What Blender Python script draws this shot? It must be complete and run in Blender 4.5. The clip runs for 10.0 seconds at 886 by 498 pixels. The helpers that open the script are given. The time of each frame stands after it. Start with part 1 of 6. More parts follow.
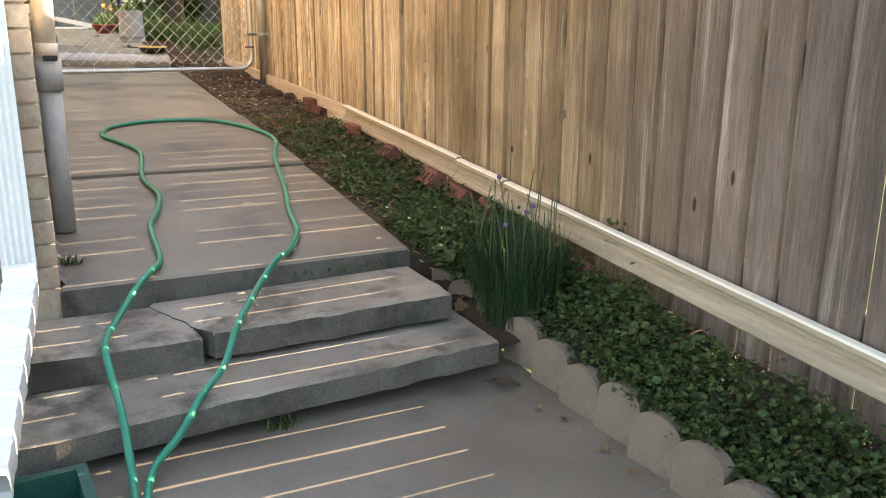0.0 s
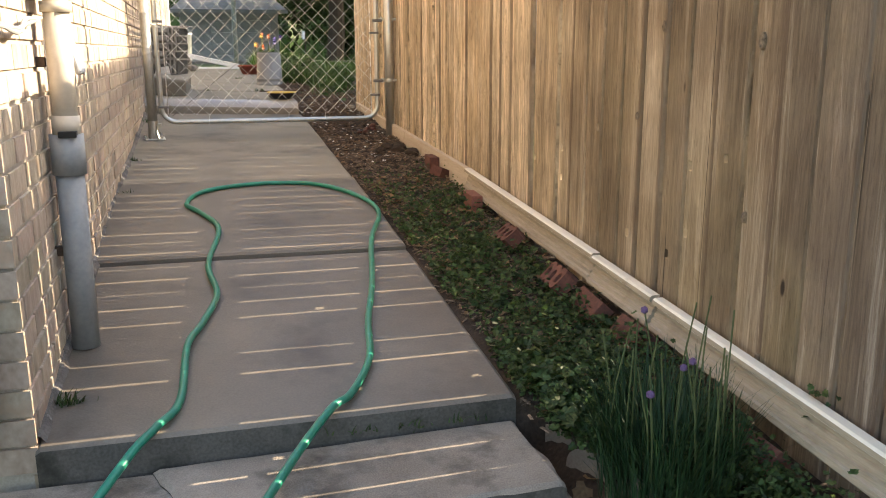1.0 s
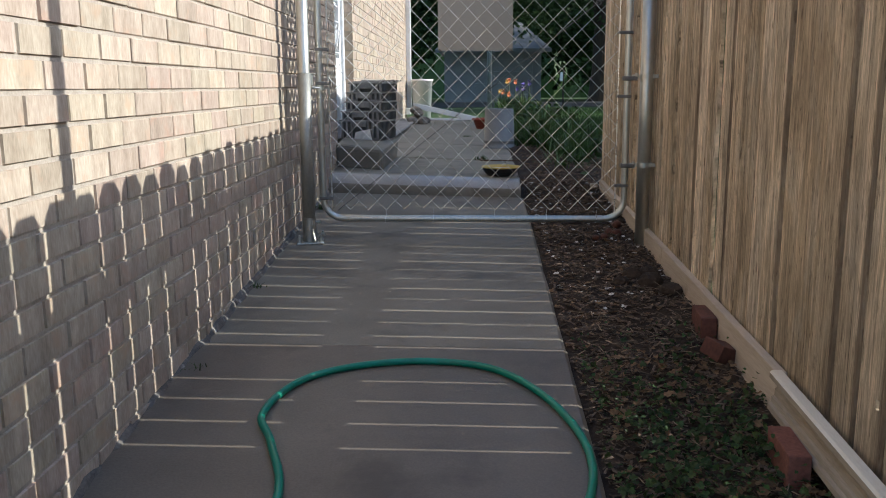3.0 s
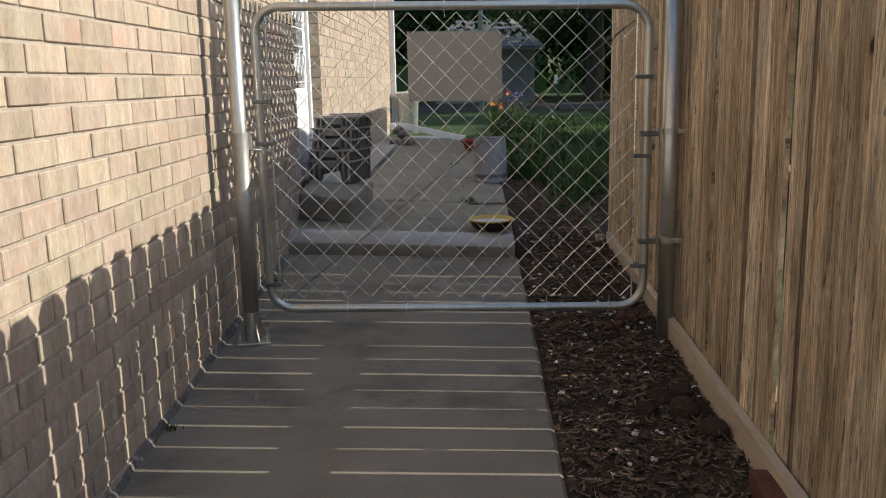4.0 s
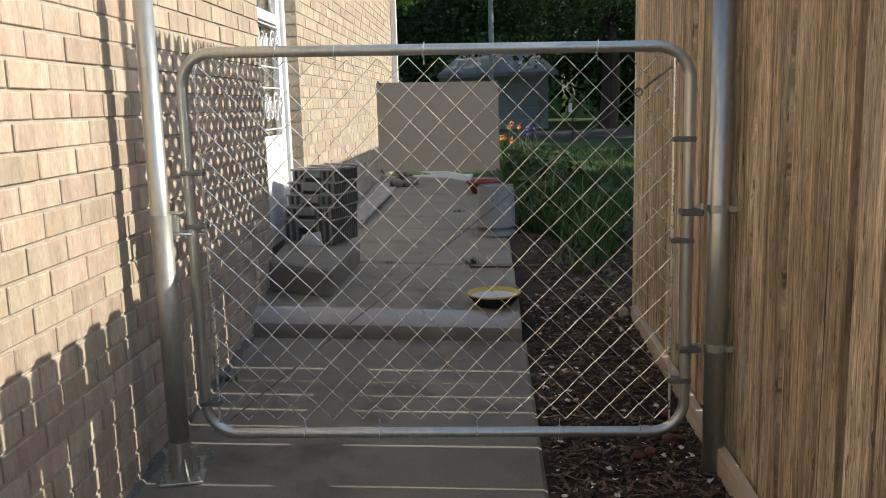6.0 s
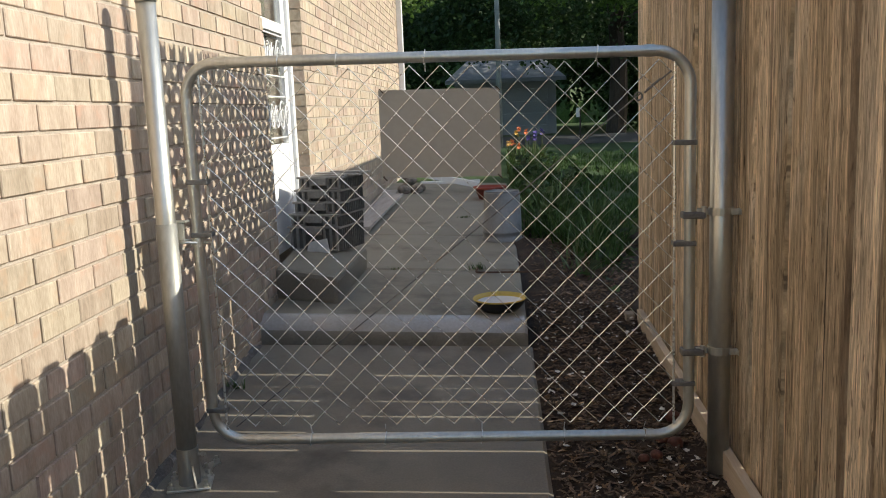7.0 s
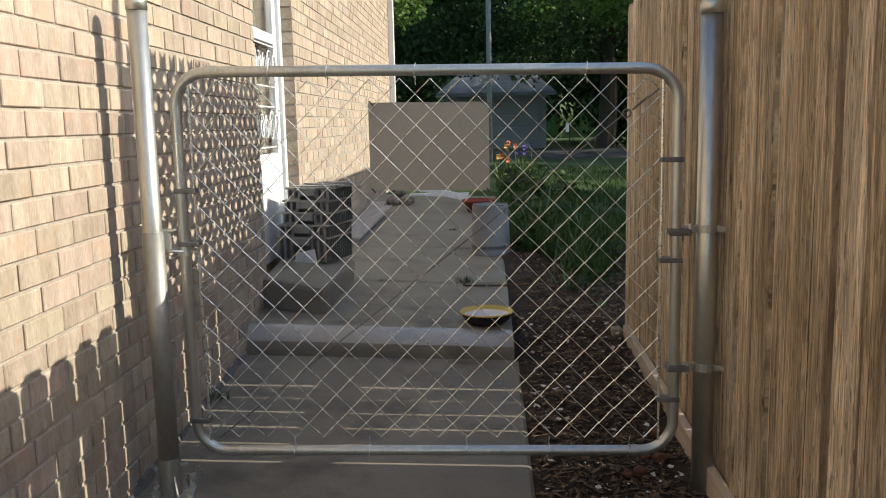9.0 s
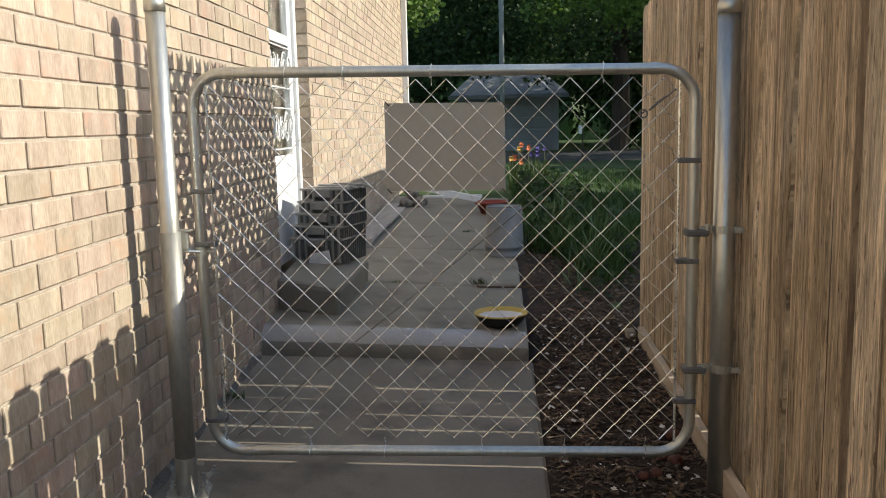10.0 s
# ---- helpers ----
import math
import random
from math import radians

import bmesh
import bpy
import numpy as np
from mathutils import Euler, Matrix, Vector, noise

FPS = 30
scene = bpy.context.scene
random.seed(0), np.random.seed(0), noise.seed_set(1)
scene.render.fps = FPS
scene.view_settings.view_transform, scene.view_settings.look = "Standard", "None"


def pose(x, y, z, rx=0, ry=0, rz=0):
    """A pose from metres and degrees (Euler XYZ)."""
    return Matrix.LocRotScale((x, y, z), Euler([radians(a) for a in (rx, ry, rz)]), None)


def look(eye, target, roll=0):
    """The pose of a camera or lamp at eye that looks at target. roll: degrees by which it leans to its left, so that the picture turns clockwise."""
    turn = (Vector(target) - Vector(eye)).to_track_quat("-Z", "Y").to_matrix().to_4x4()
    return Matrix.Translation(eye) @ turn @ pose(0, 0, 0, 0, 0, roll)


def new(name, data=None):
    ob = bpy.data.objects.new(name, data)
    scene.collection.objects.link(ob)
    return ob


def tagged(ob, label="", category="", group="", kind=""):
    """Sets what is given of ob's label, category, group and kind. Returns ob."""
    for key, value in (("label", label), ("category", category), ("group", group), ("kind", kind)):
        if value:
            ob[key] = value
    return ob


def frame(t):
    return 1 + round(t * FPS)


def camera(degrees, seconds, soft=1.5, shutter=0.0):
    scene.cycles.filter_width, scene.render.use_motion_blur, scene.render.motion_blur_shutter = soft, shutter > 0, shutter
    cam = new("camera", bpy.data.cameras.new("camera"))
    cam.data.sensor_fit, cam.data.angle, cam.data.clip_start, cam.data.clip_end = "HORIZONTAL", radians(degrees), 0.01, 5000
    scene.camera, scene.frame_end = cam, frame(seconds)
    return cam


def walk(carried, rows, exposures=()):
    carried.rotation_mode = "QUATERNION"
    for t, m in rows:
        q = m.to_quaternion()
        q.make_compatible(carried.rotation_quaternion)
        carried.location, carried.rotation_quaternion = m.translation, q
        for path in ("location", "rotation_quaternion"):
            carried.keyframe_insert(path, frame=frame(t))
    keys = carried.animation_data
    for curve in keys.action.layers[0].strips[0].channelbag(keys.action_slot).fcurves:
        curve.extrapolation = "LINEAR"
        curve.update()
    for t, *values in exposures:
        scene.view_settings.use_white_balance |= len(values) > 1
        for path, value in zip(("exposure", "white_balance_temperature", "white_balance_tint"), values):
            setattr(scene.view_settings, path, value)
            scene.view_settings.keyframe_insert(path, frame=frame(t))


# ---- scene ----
cam = camera(55.3, 10.0, soft=1.0)
PATH = [
    (0, (-0.025, -0.106, 1.202), (0.82, 1.629, 0.675), 0.3),
    (0.5, (0.27, 0.311, 1.244), (0.892, 2.143, 0.74), -0.1),
    (1, (0.472, 0.72, 1.291), (0.985, 2.598, 0.832), -0.2),
    (1.5, (0.697, 1.145, 1.329), (0.915, 3.096, 0.949), -0.9),
    (2, (0.805, 1.646, 1.334), (0.846, 3.61, 0.956), -0.8),
    (2.5, (0.86, 2.121, 1.38), (0.826, 4.086, 1.007), -0.6),
    (2.7, (0.907, 2.392, 1.396), (0.821, 4.355, 1.024), -0.3),
    (3.8, (0.995, 3.537, 1.732), (0.941, 5.494, 1.324), -0.9),
    (4, (1.009, 3.709, 1.738), (0.939, 5.669, 1.345), -1.2),
    (4.5, (1.021, 4.195, 1.82), (0.945, 6.173, 1.53), -1.7),
    (5, (1.024, 4.501, 1.85), (1.004, 6.476, 1.534), -0.2),
    (5.5, (1.07, 4.554, 1.851), (1.011, 6.519, 1.485), -0.5),
    (6, (1.094, 4.533, 1.86), (0.989, 6.501, 1.522), -1.6),
    (7.5, (1.121, 4.515, 1.86), (0.994, 6.484, 1.538), -2.4),
    (8, (1.119, 4.513, 1.859), (1.008, 6.484, 1.536), -2.1),
    (8.5, (1.12, 4.512, 1.861), (1.019, 6.486, 1.554), -1.6),
    (9, (1.12, 4.515, 1.862), (1.02, 6.491, 1.567), -1.3),
    (9.5, (1.112, 4.515, 1.858), (0.996, 6.491, 1.567), -1.1),
    (10, (1.108, 4.512, 1.857), (0.98, 6.487, 1.568), -1.3),
]
EXPOSURES = [(0.0, 2.24, 8200, 10), (0.5, 1.72, 8700, 10), (1.0, 1.78, 7600, 10), (1.5, 1.37, 6200, 10), (2.0, 0.68, 5700, 7), (2.7, 0.56, 5520, 5), (3.8, 0.25, 6150, 7), (4.5, 0.14, 6350, 5), (5.0, 0.05, 6350, 5), (5.5, 0.38, 6250, 5), (6.0, 0.40, 6300, 5), (10.0, 0.42, 6350, 5)]
walk(cam, [(t, look(eye, target, roll)) for t, eye, target, roll in PATH], EXPOSURES)

# ---- world, sun ----
SUN_EL = 30.0
world = bpy.data.worlds.new("sky")
scene.world = world
world.use_nodes = True
wn = world.node_tree.nodes
sky = wn.new("ShaderNodeTexSky")
sky.sky_type = "NISHITA"
sky.sun_disc = False
sky.sun_elevation = radians(SUN_EL)
sky.sun_rotation = radians(90)
sky.dust_density = 1.4
sky.ozone_density = 1.0
wn["Background"].inputs["Strength"].default_value = 0.2
world.node_tree.links.new(sky.outputs[0], wn["Background"].inputs["Color"])
sun = new("sun", bpy.data.lights.new("sun", "SUN"))
sun.data.energy = 5.0
sun.data.angle = radians(0.26)
sun.data.color = (1.0, 0.90, 0.76)
sun.matrix_basis = look((40, 5, 5 + 40 * math.tan(radians(SUN_EL))), (0, 5, 5))


# ---- materials ----
def material(name, c1, c2, scale=6.0, fine=60.0, rough=0.8, bump=0.3, metal=0.0, stretch=(1, 1, 1), vary=0.0, hue=0.0,
             island=False, stain=None, stain_scale=2.0, stain_cut=0.55, spec=0.35, relief=0.002, rough_var=0.1):
    m = bpy.data.materials.new(name)
    m.use_nodes = True
    nt = m.node_tree
    n, l = nt.nodes, nt.links
    b = n["Principled BSDF"]
    tc = n.new("ShaderNodeTexCoord")
    src = tc.outputs["Object"]
    rnd = None
    if vary or hue:
        if island:
            g = n.new("ShaderNodeNewGeometry")
            rnd = g.outputs["Random Per Island"]
        else:
            g = n.new("ShaderNodeObjectInfo")
            rnd = g.outputs["Random"]
        mul = n.new("ShaderNodeMath")
        mul.operation = "MULTIPLY"
        mul.inputs[1].default_value = 53.0
        l.new(rnd, mul.inputs[0])
        add = n.new("ShaderNodeVectorMath")
        add.operation = "ADD"
        l.new(src, add.inputs[0])
        l.new(mul.outputs[0], add.inputs[1])
        src = add.outputs[0]
    mp = n.new("ShaderNodeMapping")
    mp.inputs["Scale"].default_value = stretch
    l.new(src, mp.inputs["Vector"])
    big = n.new("ShaderNodeTexNoise")
    big.inputs["Scale"].default_value = scale
    big.inputs["Detail"].default_value = 5
    small = n.new("ShaderNodeTexNoise")
    small.inputs["Scale"].default_value = fine
    small.inputs["Detail"].default_value = 4
    l.new(mp.outputs[0], big.inputs["Vector"])
    l.new(mp.outputs[0], small.inputs["Vector"])
    mixf = n.new("ShaderNodeMath")
    mixf.operation = "MULTIPLY_ADD"
    mixf.inputs[1].default_value = 0.45
    l.new(small.outputs[0], mixf.inputs[0])
    half = n.new("ShaderNodeMath")
    half.operation = "MULTIPLY"
    half.inputs[1].default_value = 0.55
    l.new(big.outputs[0], half.inputs[0])
    l.new(half.outputs[0], mixf.inputs[2])
    ramp = n.new("ShaderNodeValToRGB")
    ramp.color_ramp.elements[0].position, ramp.color_ramp.elements[1].position = 0.32, 0.68
    ramp.color_ramp.elements[0].color, ramp.color_ramp.elements[1].color = (*c1, 1), (*c2, 1)
    l.new(mixf.outputs[0], ramp.inputs[0])
    col = ramp.outputs[0]
    if stain:
        sn = n.new("ShaderNodeTexNoise")
        sn.inputs["Scale"].default_value = stain_scale
        sn.inputs["Detail"].default_value = 6
        sn.inputs["Roughness"].default_value = 0.65
        l.new(src, sn.inputs["Vector"])
        sr = n.new("ShaderNodeMapRange")
        sr.inputs[1].default_value, sr.inputs[2].default_value = stain_cut, stain_cut + 0.16
        l.new(sn.outputs[0], sr.inputs[0])
        mx = n.new("ShaderNodeMix")
        mx.data_type = "RGBA"
        mx.inputs["B"].default_value = (*stain, 1)
        l.new(sr.outputs[0], mx.inputs["Factor"])
        l.new(col, mx.inputs["A"])
        col = mx.outputs["Result"]
    if rnd is not None:
        hs = n.new("ShaderNodeHueSaturation")
        mr = n.new("ShaderNodeMapRange")
        mr.inputs[3].default_value, mr.inputs[4].default_value = 1 - vary, 1 + vary
        l.new(rnd, mr.inputs[0])
        l.new(mr.outputs[0], hs.inputs["Value"])
        if hue:
            fr = n.new("ShaderNodeMath")
            fr.operation = "FRACT"
            l.new(mul.outputs[0], fr.inputs[0])
            mh = n.new("ShaderNodeMapRange")
            mh.inputs[3].default_value, mh.inputs[4].default_value = 0.5 - hue, 0.5 + hue
            l.new(fr.outputs[0], mh.inputs[0])
            l.new(mh.outputs[0], hs.inputs["Hue"])
        l.new(col, hs.inputs["Color"])
        col = hs.outputs[0]
    l.new(col, b.inputs["Base Color"])
    b.inputs["Metallic"].default_value = metal
    b.inputs["Specular IOR Level"].default_value = spec
    rr = n.new("ShaderNodeMapRange")
    rr.inputs[3].default_value, rr.inputs[4].default_value = max(0.05, rough - rough_var), min(1, rough + rough_var)
    l.new(mixf.outputs[0], rr.inputs[0])
    l.new(rr.outputs[0], b.inputs["Roughness"])
    if bump:
        bp = n.new("ShaderNodeBump")
        bp.inputs["Strength"].default_value = bump
        bp.inputs["Distance"].default_value = relief
        l.new(mixf.outputs[0], bp.inputs["Height"])
        l.new(bp.outputs[0], b.inputs["Normal"])
    return m


def cedar():
    """Old cedar boards: tan to silver grey, with long dark grain streaks, cracks, knots and some algae."""
    m = bpy.data.materials.new("weathered_cedar")
    m.use_nodes = True
    nt = m.node_tree
    n, l = nt.nodes, nt.links
    b = n["Principled BSDF"]
    tc = n.new("ShaderNodeTexCoord")
    info = n.new("ShaderNodeObjectInfo")
    mul = n.new("ShaderNodeMath")
    mul.operation = "MULTIPLY"
    mul.inputs[1].default_value = 71.0
    l.new(info.outputs["Random"], mul.inputs[0])
    add = n.new("ShaderNodeVectorMath")
    add.operation = "ADD"
    l.new(tc.outputs["Object"], add.inputs[0])
    l.new(mul.outputs[0], add.inputs[1])

    def field(stretch, scale, detail=4, rough=0.6, dist=0.0):
        mp = n.new("ShaderNodeMapping")
        mp.inputs["Scale"].default_value = stretch
        l.new(add.outputs[0], mp.inputs["Vector"])
        t = n.new("ShaderNodeTexNoise")
        t.inputs["Scale"].default_value = scale
        t.inputs["Detail"].default_value = detail
        t.inputs["Roughness"].default_value = rough
        t.inputs["Distortion"].default_value = dist
        l.new(mp.outputs[0], t.inputs["Vector"])
        return t.outputs[0]

    def span(value, a, c, lo=0.0, hi=1.0):
        r = n.new("ShaderNodeMapRange")
        for k, v in enumerate((a, c, lo, hi)):
            r.inputs[k + 1].default_value = v
        l.new(value, r.inputs[0])
        return r.outputs[0]

    def mix(fac, a, c, mode="MIX"):
        x = n.new("ShaderNodeMix")
        x.data_type = "RGBA"
        x.blend_type = mode
        l.new(fac, x.inputs["Factor"])
        for key, v in (("A", a), ("B", c)):
            if isinstance(v, tuple):
                x.inputs[key].default_value = (*v, 1)
            else:
                l.new(v, x.inputs[key])
        return x.outputs["Result"]

    grain = field((1, 13, 0.9), 3.0, 8, 0.75, 1.6)
    fine = field((1, 60, 2.6), 2.6, 6, 0.8, 0.6)
    fleck = field((1, 42, 5.0), 3.0, 3, 0.6, 0.2)
    streak = field((1, 7, 0.3), 1.9, 6, 0.7, 0.9)
    blotch = field((1, 2.2, 0.7), 2.6, 5, 0.65, 0.8)
    geo = n.new("ShaderNodeNewGeometry")
    sep = n.new("ShaderNodeSeparateXYZ")
    l.new(geo.outputs["Position"], sep.inputs[0])
    rnd = info.outputs["Random"]
    # each board has a tone of its own, between warm brown and silver grey
    base = mix(span(rnd, 0.0, 1.0), (0.67, 0.50, 0.315), (0.61, 0.49, 0.35))
    pale = mix(span(blotch, 0.50, 0.62, 0.0, 0.6), base, (0.76, 0.64, 0.485))
    # boards at the lower end of the walk have silvered and are toned darker; those by the gate keep their tan
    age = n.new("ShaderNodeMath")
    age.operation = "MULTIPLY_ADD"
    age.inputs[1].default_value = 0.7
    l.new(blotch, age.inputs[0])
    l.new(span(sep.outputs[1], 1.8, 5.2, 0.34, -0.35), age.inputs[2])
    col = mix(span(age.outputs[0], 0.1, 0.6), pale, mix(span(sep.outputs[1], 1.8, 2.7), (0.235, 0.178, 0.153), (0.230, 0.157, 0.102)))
    # algae on the middle stretch
    algae = field((1, 1.2, 0.7), 1.3, 4)
    reach = n.new("ShaderNodeMath")
    reach.operation = "MULTIPLY"
    l.new(span(algae, 0.38, 0.62, 0.0, 0.62), reach.inputs[0])
    green = n.new("ShaderNodeMath")
    green.operation = "MULTIPLY"
    l.new(span(sep.outputs[1], 3.6, 5.6, 1.0, 0.15), green.inputs[0])
    l.new(span(sep.outputs[1], 1.7, 2.5), green.inputs[1])
    l.new(green.outputs[0], reach.inputs[1])
    col = mix(reach.outputs[0], col, (0.26, 0.188, 0.094))
    col = mix(span(blotch, 0.30, 0.44, 0.5, 0.0), col, (0.19, 0.13, 0.085))
    # darker patches that run on from board to board, strongest at the lower end
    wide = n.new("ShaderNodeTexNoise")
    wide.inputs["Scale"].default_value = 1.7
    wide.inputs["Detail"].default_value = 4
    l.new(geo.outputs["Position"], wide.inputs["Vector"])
    darken = n.new("ShaderNodeMath")
    darken.operation = "MULTIPLY"
    l.new(span(wide.outputs[0], 0.42, 0.60, 0.0, 0.7), darken.inputs[0])
    l.new(span(sep.outputs[1], 3.4, 5.4, 1.0, 0.2), darken.inputs[1])
    col = mix(darken.outputs[0], col, mix(span(sep.outputs[1], 1.8, 2.7), (0.168, 0.126, 0.108), (0.168, 0.111, 0.066)))
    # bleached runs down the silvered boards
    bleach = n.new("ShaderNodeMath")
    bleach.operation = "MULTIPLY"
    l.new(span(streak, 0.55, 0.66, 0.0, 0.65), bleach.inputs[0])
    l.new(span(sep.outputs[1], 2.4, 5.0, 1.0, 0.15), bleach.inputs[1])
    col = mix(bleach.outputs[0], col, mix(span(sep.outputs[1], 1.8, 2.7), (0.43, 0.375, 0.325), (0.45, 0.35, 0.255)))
    # the silvered boards have a softer grain
    crisp = span(sep.outputs[1], 3.0, 6.0, 0.42, 1.0)

    def shade(col, value, low, high, soften=True):
        """Multiplies a colour by a field between low and high."""
        f = span(value, 0.39, 0.61, low - 1.0, high - 1.0)
        g = n.new("ShaderNodeMath")
        g.operation = "MULTIPLY_ADD"
        g.inputs[1].default_value = 1.0
        g.inputs[2].default_value = 1.0
        l.new(f, g.inputs[0])
        if soften:
            l.new(crisp, g.inputs[1])
        h = n.new("ShaderNodeHueSaturation")
        l.new(g.outputs[0], h.inputs["Value"])
        l.new(col, h.inputs["Color"])
        return h.outputs[0]

    col = shade(col, streak, 0.67, 1.25)
    col = shade(col, grain, 0.62, 1.26)
    col = shade(col, fine, 0.60, 1.34)
    fl = n.new("ShaderNodeMath")
    fl.operation = "MULTIPLY"
    l.new(span(fleck, 0.60, 0.66, 0.0, 0.8), fl.inputs[0])
    l.new(crisp, fl.inputs[1])
    col = mix(fl.outputs[0], col, (0.085, 0.058, 0.038))
    crack = field((1, 34, 0.22), 1.6, 2, 0.5)
    col = mix(span(crack, 0.69, 0.72, 0.0, 0.85), col, (0.03, 0.02, 0.014))
    # seam shade painted as ragged dark edges on some boards
    own = n.new("ShaderNodeSeparateXYZ")
    l.new(tc.outputs["Object"], own.inputs[0])
    rag = n.new("ShaderNodeMath")
    rag.operation = "MULTIPLY_ADD"
    rag.inputs[1].default_value = 0.05
    l.new(grain, rag.inputs[0])
    l.new(own.outputs[1], rag.inputs[2])
    some = n.new("ShaderNodeMath")
    some.operation = "MULTIPLY"
    l.new(span(rag.outputs[0], 0.036, 0.050, 0.7, 0.0), some.inputs[0])
    l.new(span(rnd, 0.30, 0.40), some.inputs[1])
    col = mix(some.outputs[0], col, (0.115, 0.075, 0.05))
    vor = n.new("ShaderNodeTexVoronoi")
    vm = n.new("ShaderNodeMapping")
    vm.inputs["Scale"].default_value = (0.2, 6.3, 2.2)
    l.new(add.outputs[0], vm.inputs["Vector"])
    l.new(vm.outputs[0], vor.inputs["Vector"])
    vor.inputs["Scale"].default_value = 1.0
    ring = span(vor.outputs["Distance"], 0.06, 0.17, 0.5, 0.0)
    col = mix(ring, col, (0.26, 0.17, 0.10))
    knot = span(vor.outputs["Distance"], 0.042, 0.066, 0.95, 0.0)
    col = mix(knot, col, (0.045, 0.027, 0.017))
    hs = n.new("ShaderNodeHueSaturation")
    hs.inputs["Saturation"].default_value = 1.0
    l.new(span(rnd, 0, 1, 0.76, 1.24), hs.inputs["Value"])
    l.new(col, hs.inputs["Color"])
    l.new(hs.outputs[0], b.inputs["Base Color"])
    b.inputs["Roughness"].default_value = 0.85
    b.inputs["Specular IOR Level"].default_value = 0.25
    bp = n.new("ShaderNodeBump")
    bp.inputs["Strength"].default_value = 0.9
    bp.inputs["Distance"].default_value = 0.006
    l.new(grain, bp.inputs["Height"])
    b2 = n.new("ShaderNodeBump")
    b2.inputs["Strength"].default_value = 0.8
    b2.inputs["Distance"].default_value = 0.004
    l.new(fine, b2.inputs["Height"])
    l.new(bp.outputs[0], b2.inputs["Normal"])
    l.new(b2.outputs[0], b.inputs["Normal"])
    return m


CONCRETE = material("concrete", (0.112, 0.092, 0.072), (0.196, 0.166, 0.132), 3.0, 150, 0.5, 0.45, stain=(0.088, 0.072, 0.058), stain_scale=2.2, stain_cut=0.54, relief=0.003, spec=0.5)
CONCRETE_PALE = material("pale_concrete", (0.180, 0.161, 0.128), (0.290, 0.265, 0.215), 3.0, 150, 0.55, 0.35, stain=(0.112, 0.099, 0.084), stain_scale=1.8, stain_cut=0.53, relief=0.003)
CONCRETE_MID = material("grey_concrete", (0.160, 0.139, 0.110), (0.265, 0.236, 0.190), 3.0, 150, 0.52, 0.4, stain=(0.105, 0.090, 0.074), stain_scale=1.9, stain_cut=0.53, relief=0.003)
# stained concrete for upright slab faces, their shade painted in
CONCRETE_RISER_SHADE = material("shaded_concrete_riser", (0.05, 0.046, 0.04), (0.15, 0.135, 0.118), 5.0, 120, 0.8, 0.7, stain=(0.035, 0.033, 0.026), stain_scale=4.0, stain_cut=0.48, relief=0.005)
CONCRETE_OLD = material("old_concrete", (0.15, 0.125, 0.10), (0.36, 0.31, 0.26), 4.0, 240, 0.85, 0.7, stain=(0.095, 0.08, 0.066), stain_scale=5, stain_cut=0.50, relief=0.006)
KNOT = material("cedar_knot", (0.075, 0.048, 0.03), (0.30, 0.21, 0.135), 60, 160, 0.8, 0.5)
EDGING = material("brown_cast_stone", (0.13, 0.10, 0.076), (0.235, 0.19, 0.15), 7.0, 160, 0.9, 0.6, stain=(0.09, 0.075, 0.055), stain_scale=6, stain_cut=0.52, relief=0.004)
BRICK = material("tan_brick", (0.285, 0.222, 0.165), (0.505, 0.42, 0.332), 9.0, 60, 0.85, 0.7, stretch=(1, 2.6, 0.7), vary=0.14, hue=0.014, stain=(0.43, 0.30, 0.215), stain_scale=9, stain_cut=0.54)
BRICK_ROW = material("tan_brick_rows", (0.285, 0.222, 0.165), (0.505, 0.42, 0.332), 9.0, 60, 0.85, 0.7, stretch=(1, 2.6, 0.7), vary=0.14, hue=0.014, island=True, stain=(0.43, 0.30, 0.215), stain_scale=9, stain_cut=0.54)
MORTAR = material("mortar", (0.29, 0.25, 0.205), (0.43, 0.38, 0.32), 20, 160, 0.95, 0.7)
CEMENT = material("cement_fillet", (0.07, 0.062, 0.055), (0.20, 0.18, 0.16), 14, 120, 0.9, 0.8, relief=0.006, stain=(0.48, 0.46, 0.43), stain_scale=16, stain_cut=0.60)
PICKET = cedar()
RAIL = material("fence_rail", (0.2, 0.14, 0.09), (0.34, 0.25, 0.17), 2, 30, 0.85, 0.5, stretch=(6, 0.5, 6))
NEWWOOD = material("pale_pine", (0.42, 0.33, 0.24), (0.62, 0.52, 0.405), 3, 30, 0.75, 0.5, stretch=(8, 0.5, 8), stain=(0.30, 0.22, 0.15), stain_scale=5, stain_cut=0.6)
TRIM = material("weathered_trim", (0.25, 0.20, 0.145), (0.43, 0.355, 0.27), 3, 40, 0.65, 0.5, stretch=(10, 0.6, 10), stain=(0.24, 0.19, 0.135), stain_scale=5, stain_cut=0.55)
TRIM_TOP = material("pale_trim_top", (0.68, 0.61, 0.50), (0.84, 0.78, 0.67), 4, 60, 0.6, 0.4, stretch=(6, 0.8, 6), stain=(0.48, 0.41, 0.33), stain_scale=8, stain_cut=0.63)
# smooth cement made paler to carry the sky's sheen on the nose
NOSE_SHEEN = material("nose_sheen_cement", (0.36, 0.345, 0.32), (0.50, 0.48, 0.45), 3.0, 90, 0.24, 0.06, spec=1.0)
GALV = material("galvanised_steel", (0.46, 0.455, 0.415), (0.63, 0.62, 0.57), 12, 90, 0.38, 0.1, metal=0.85, stretch=(1, 1, 0.3))
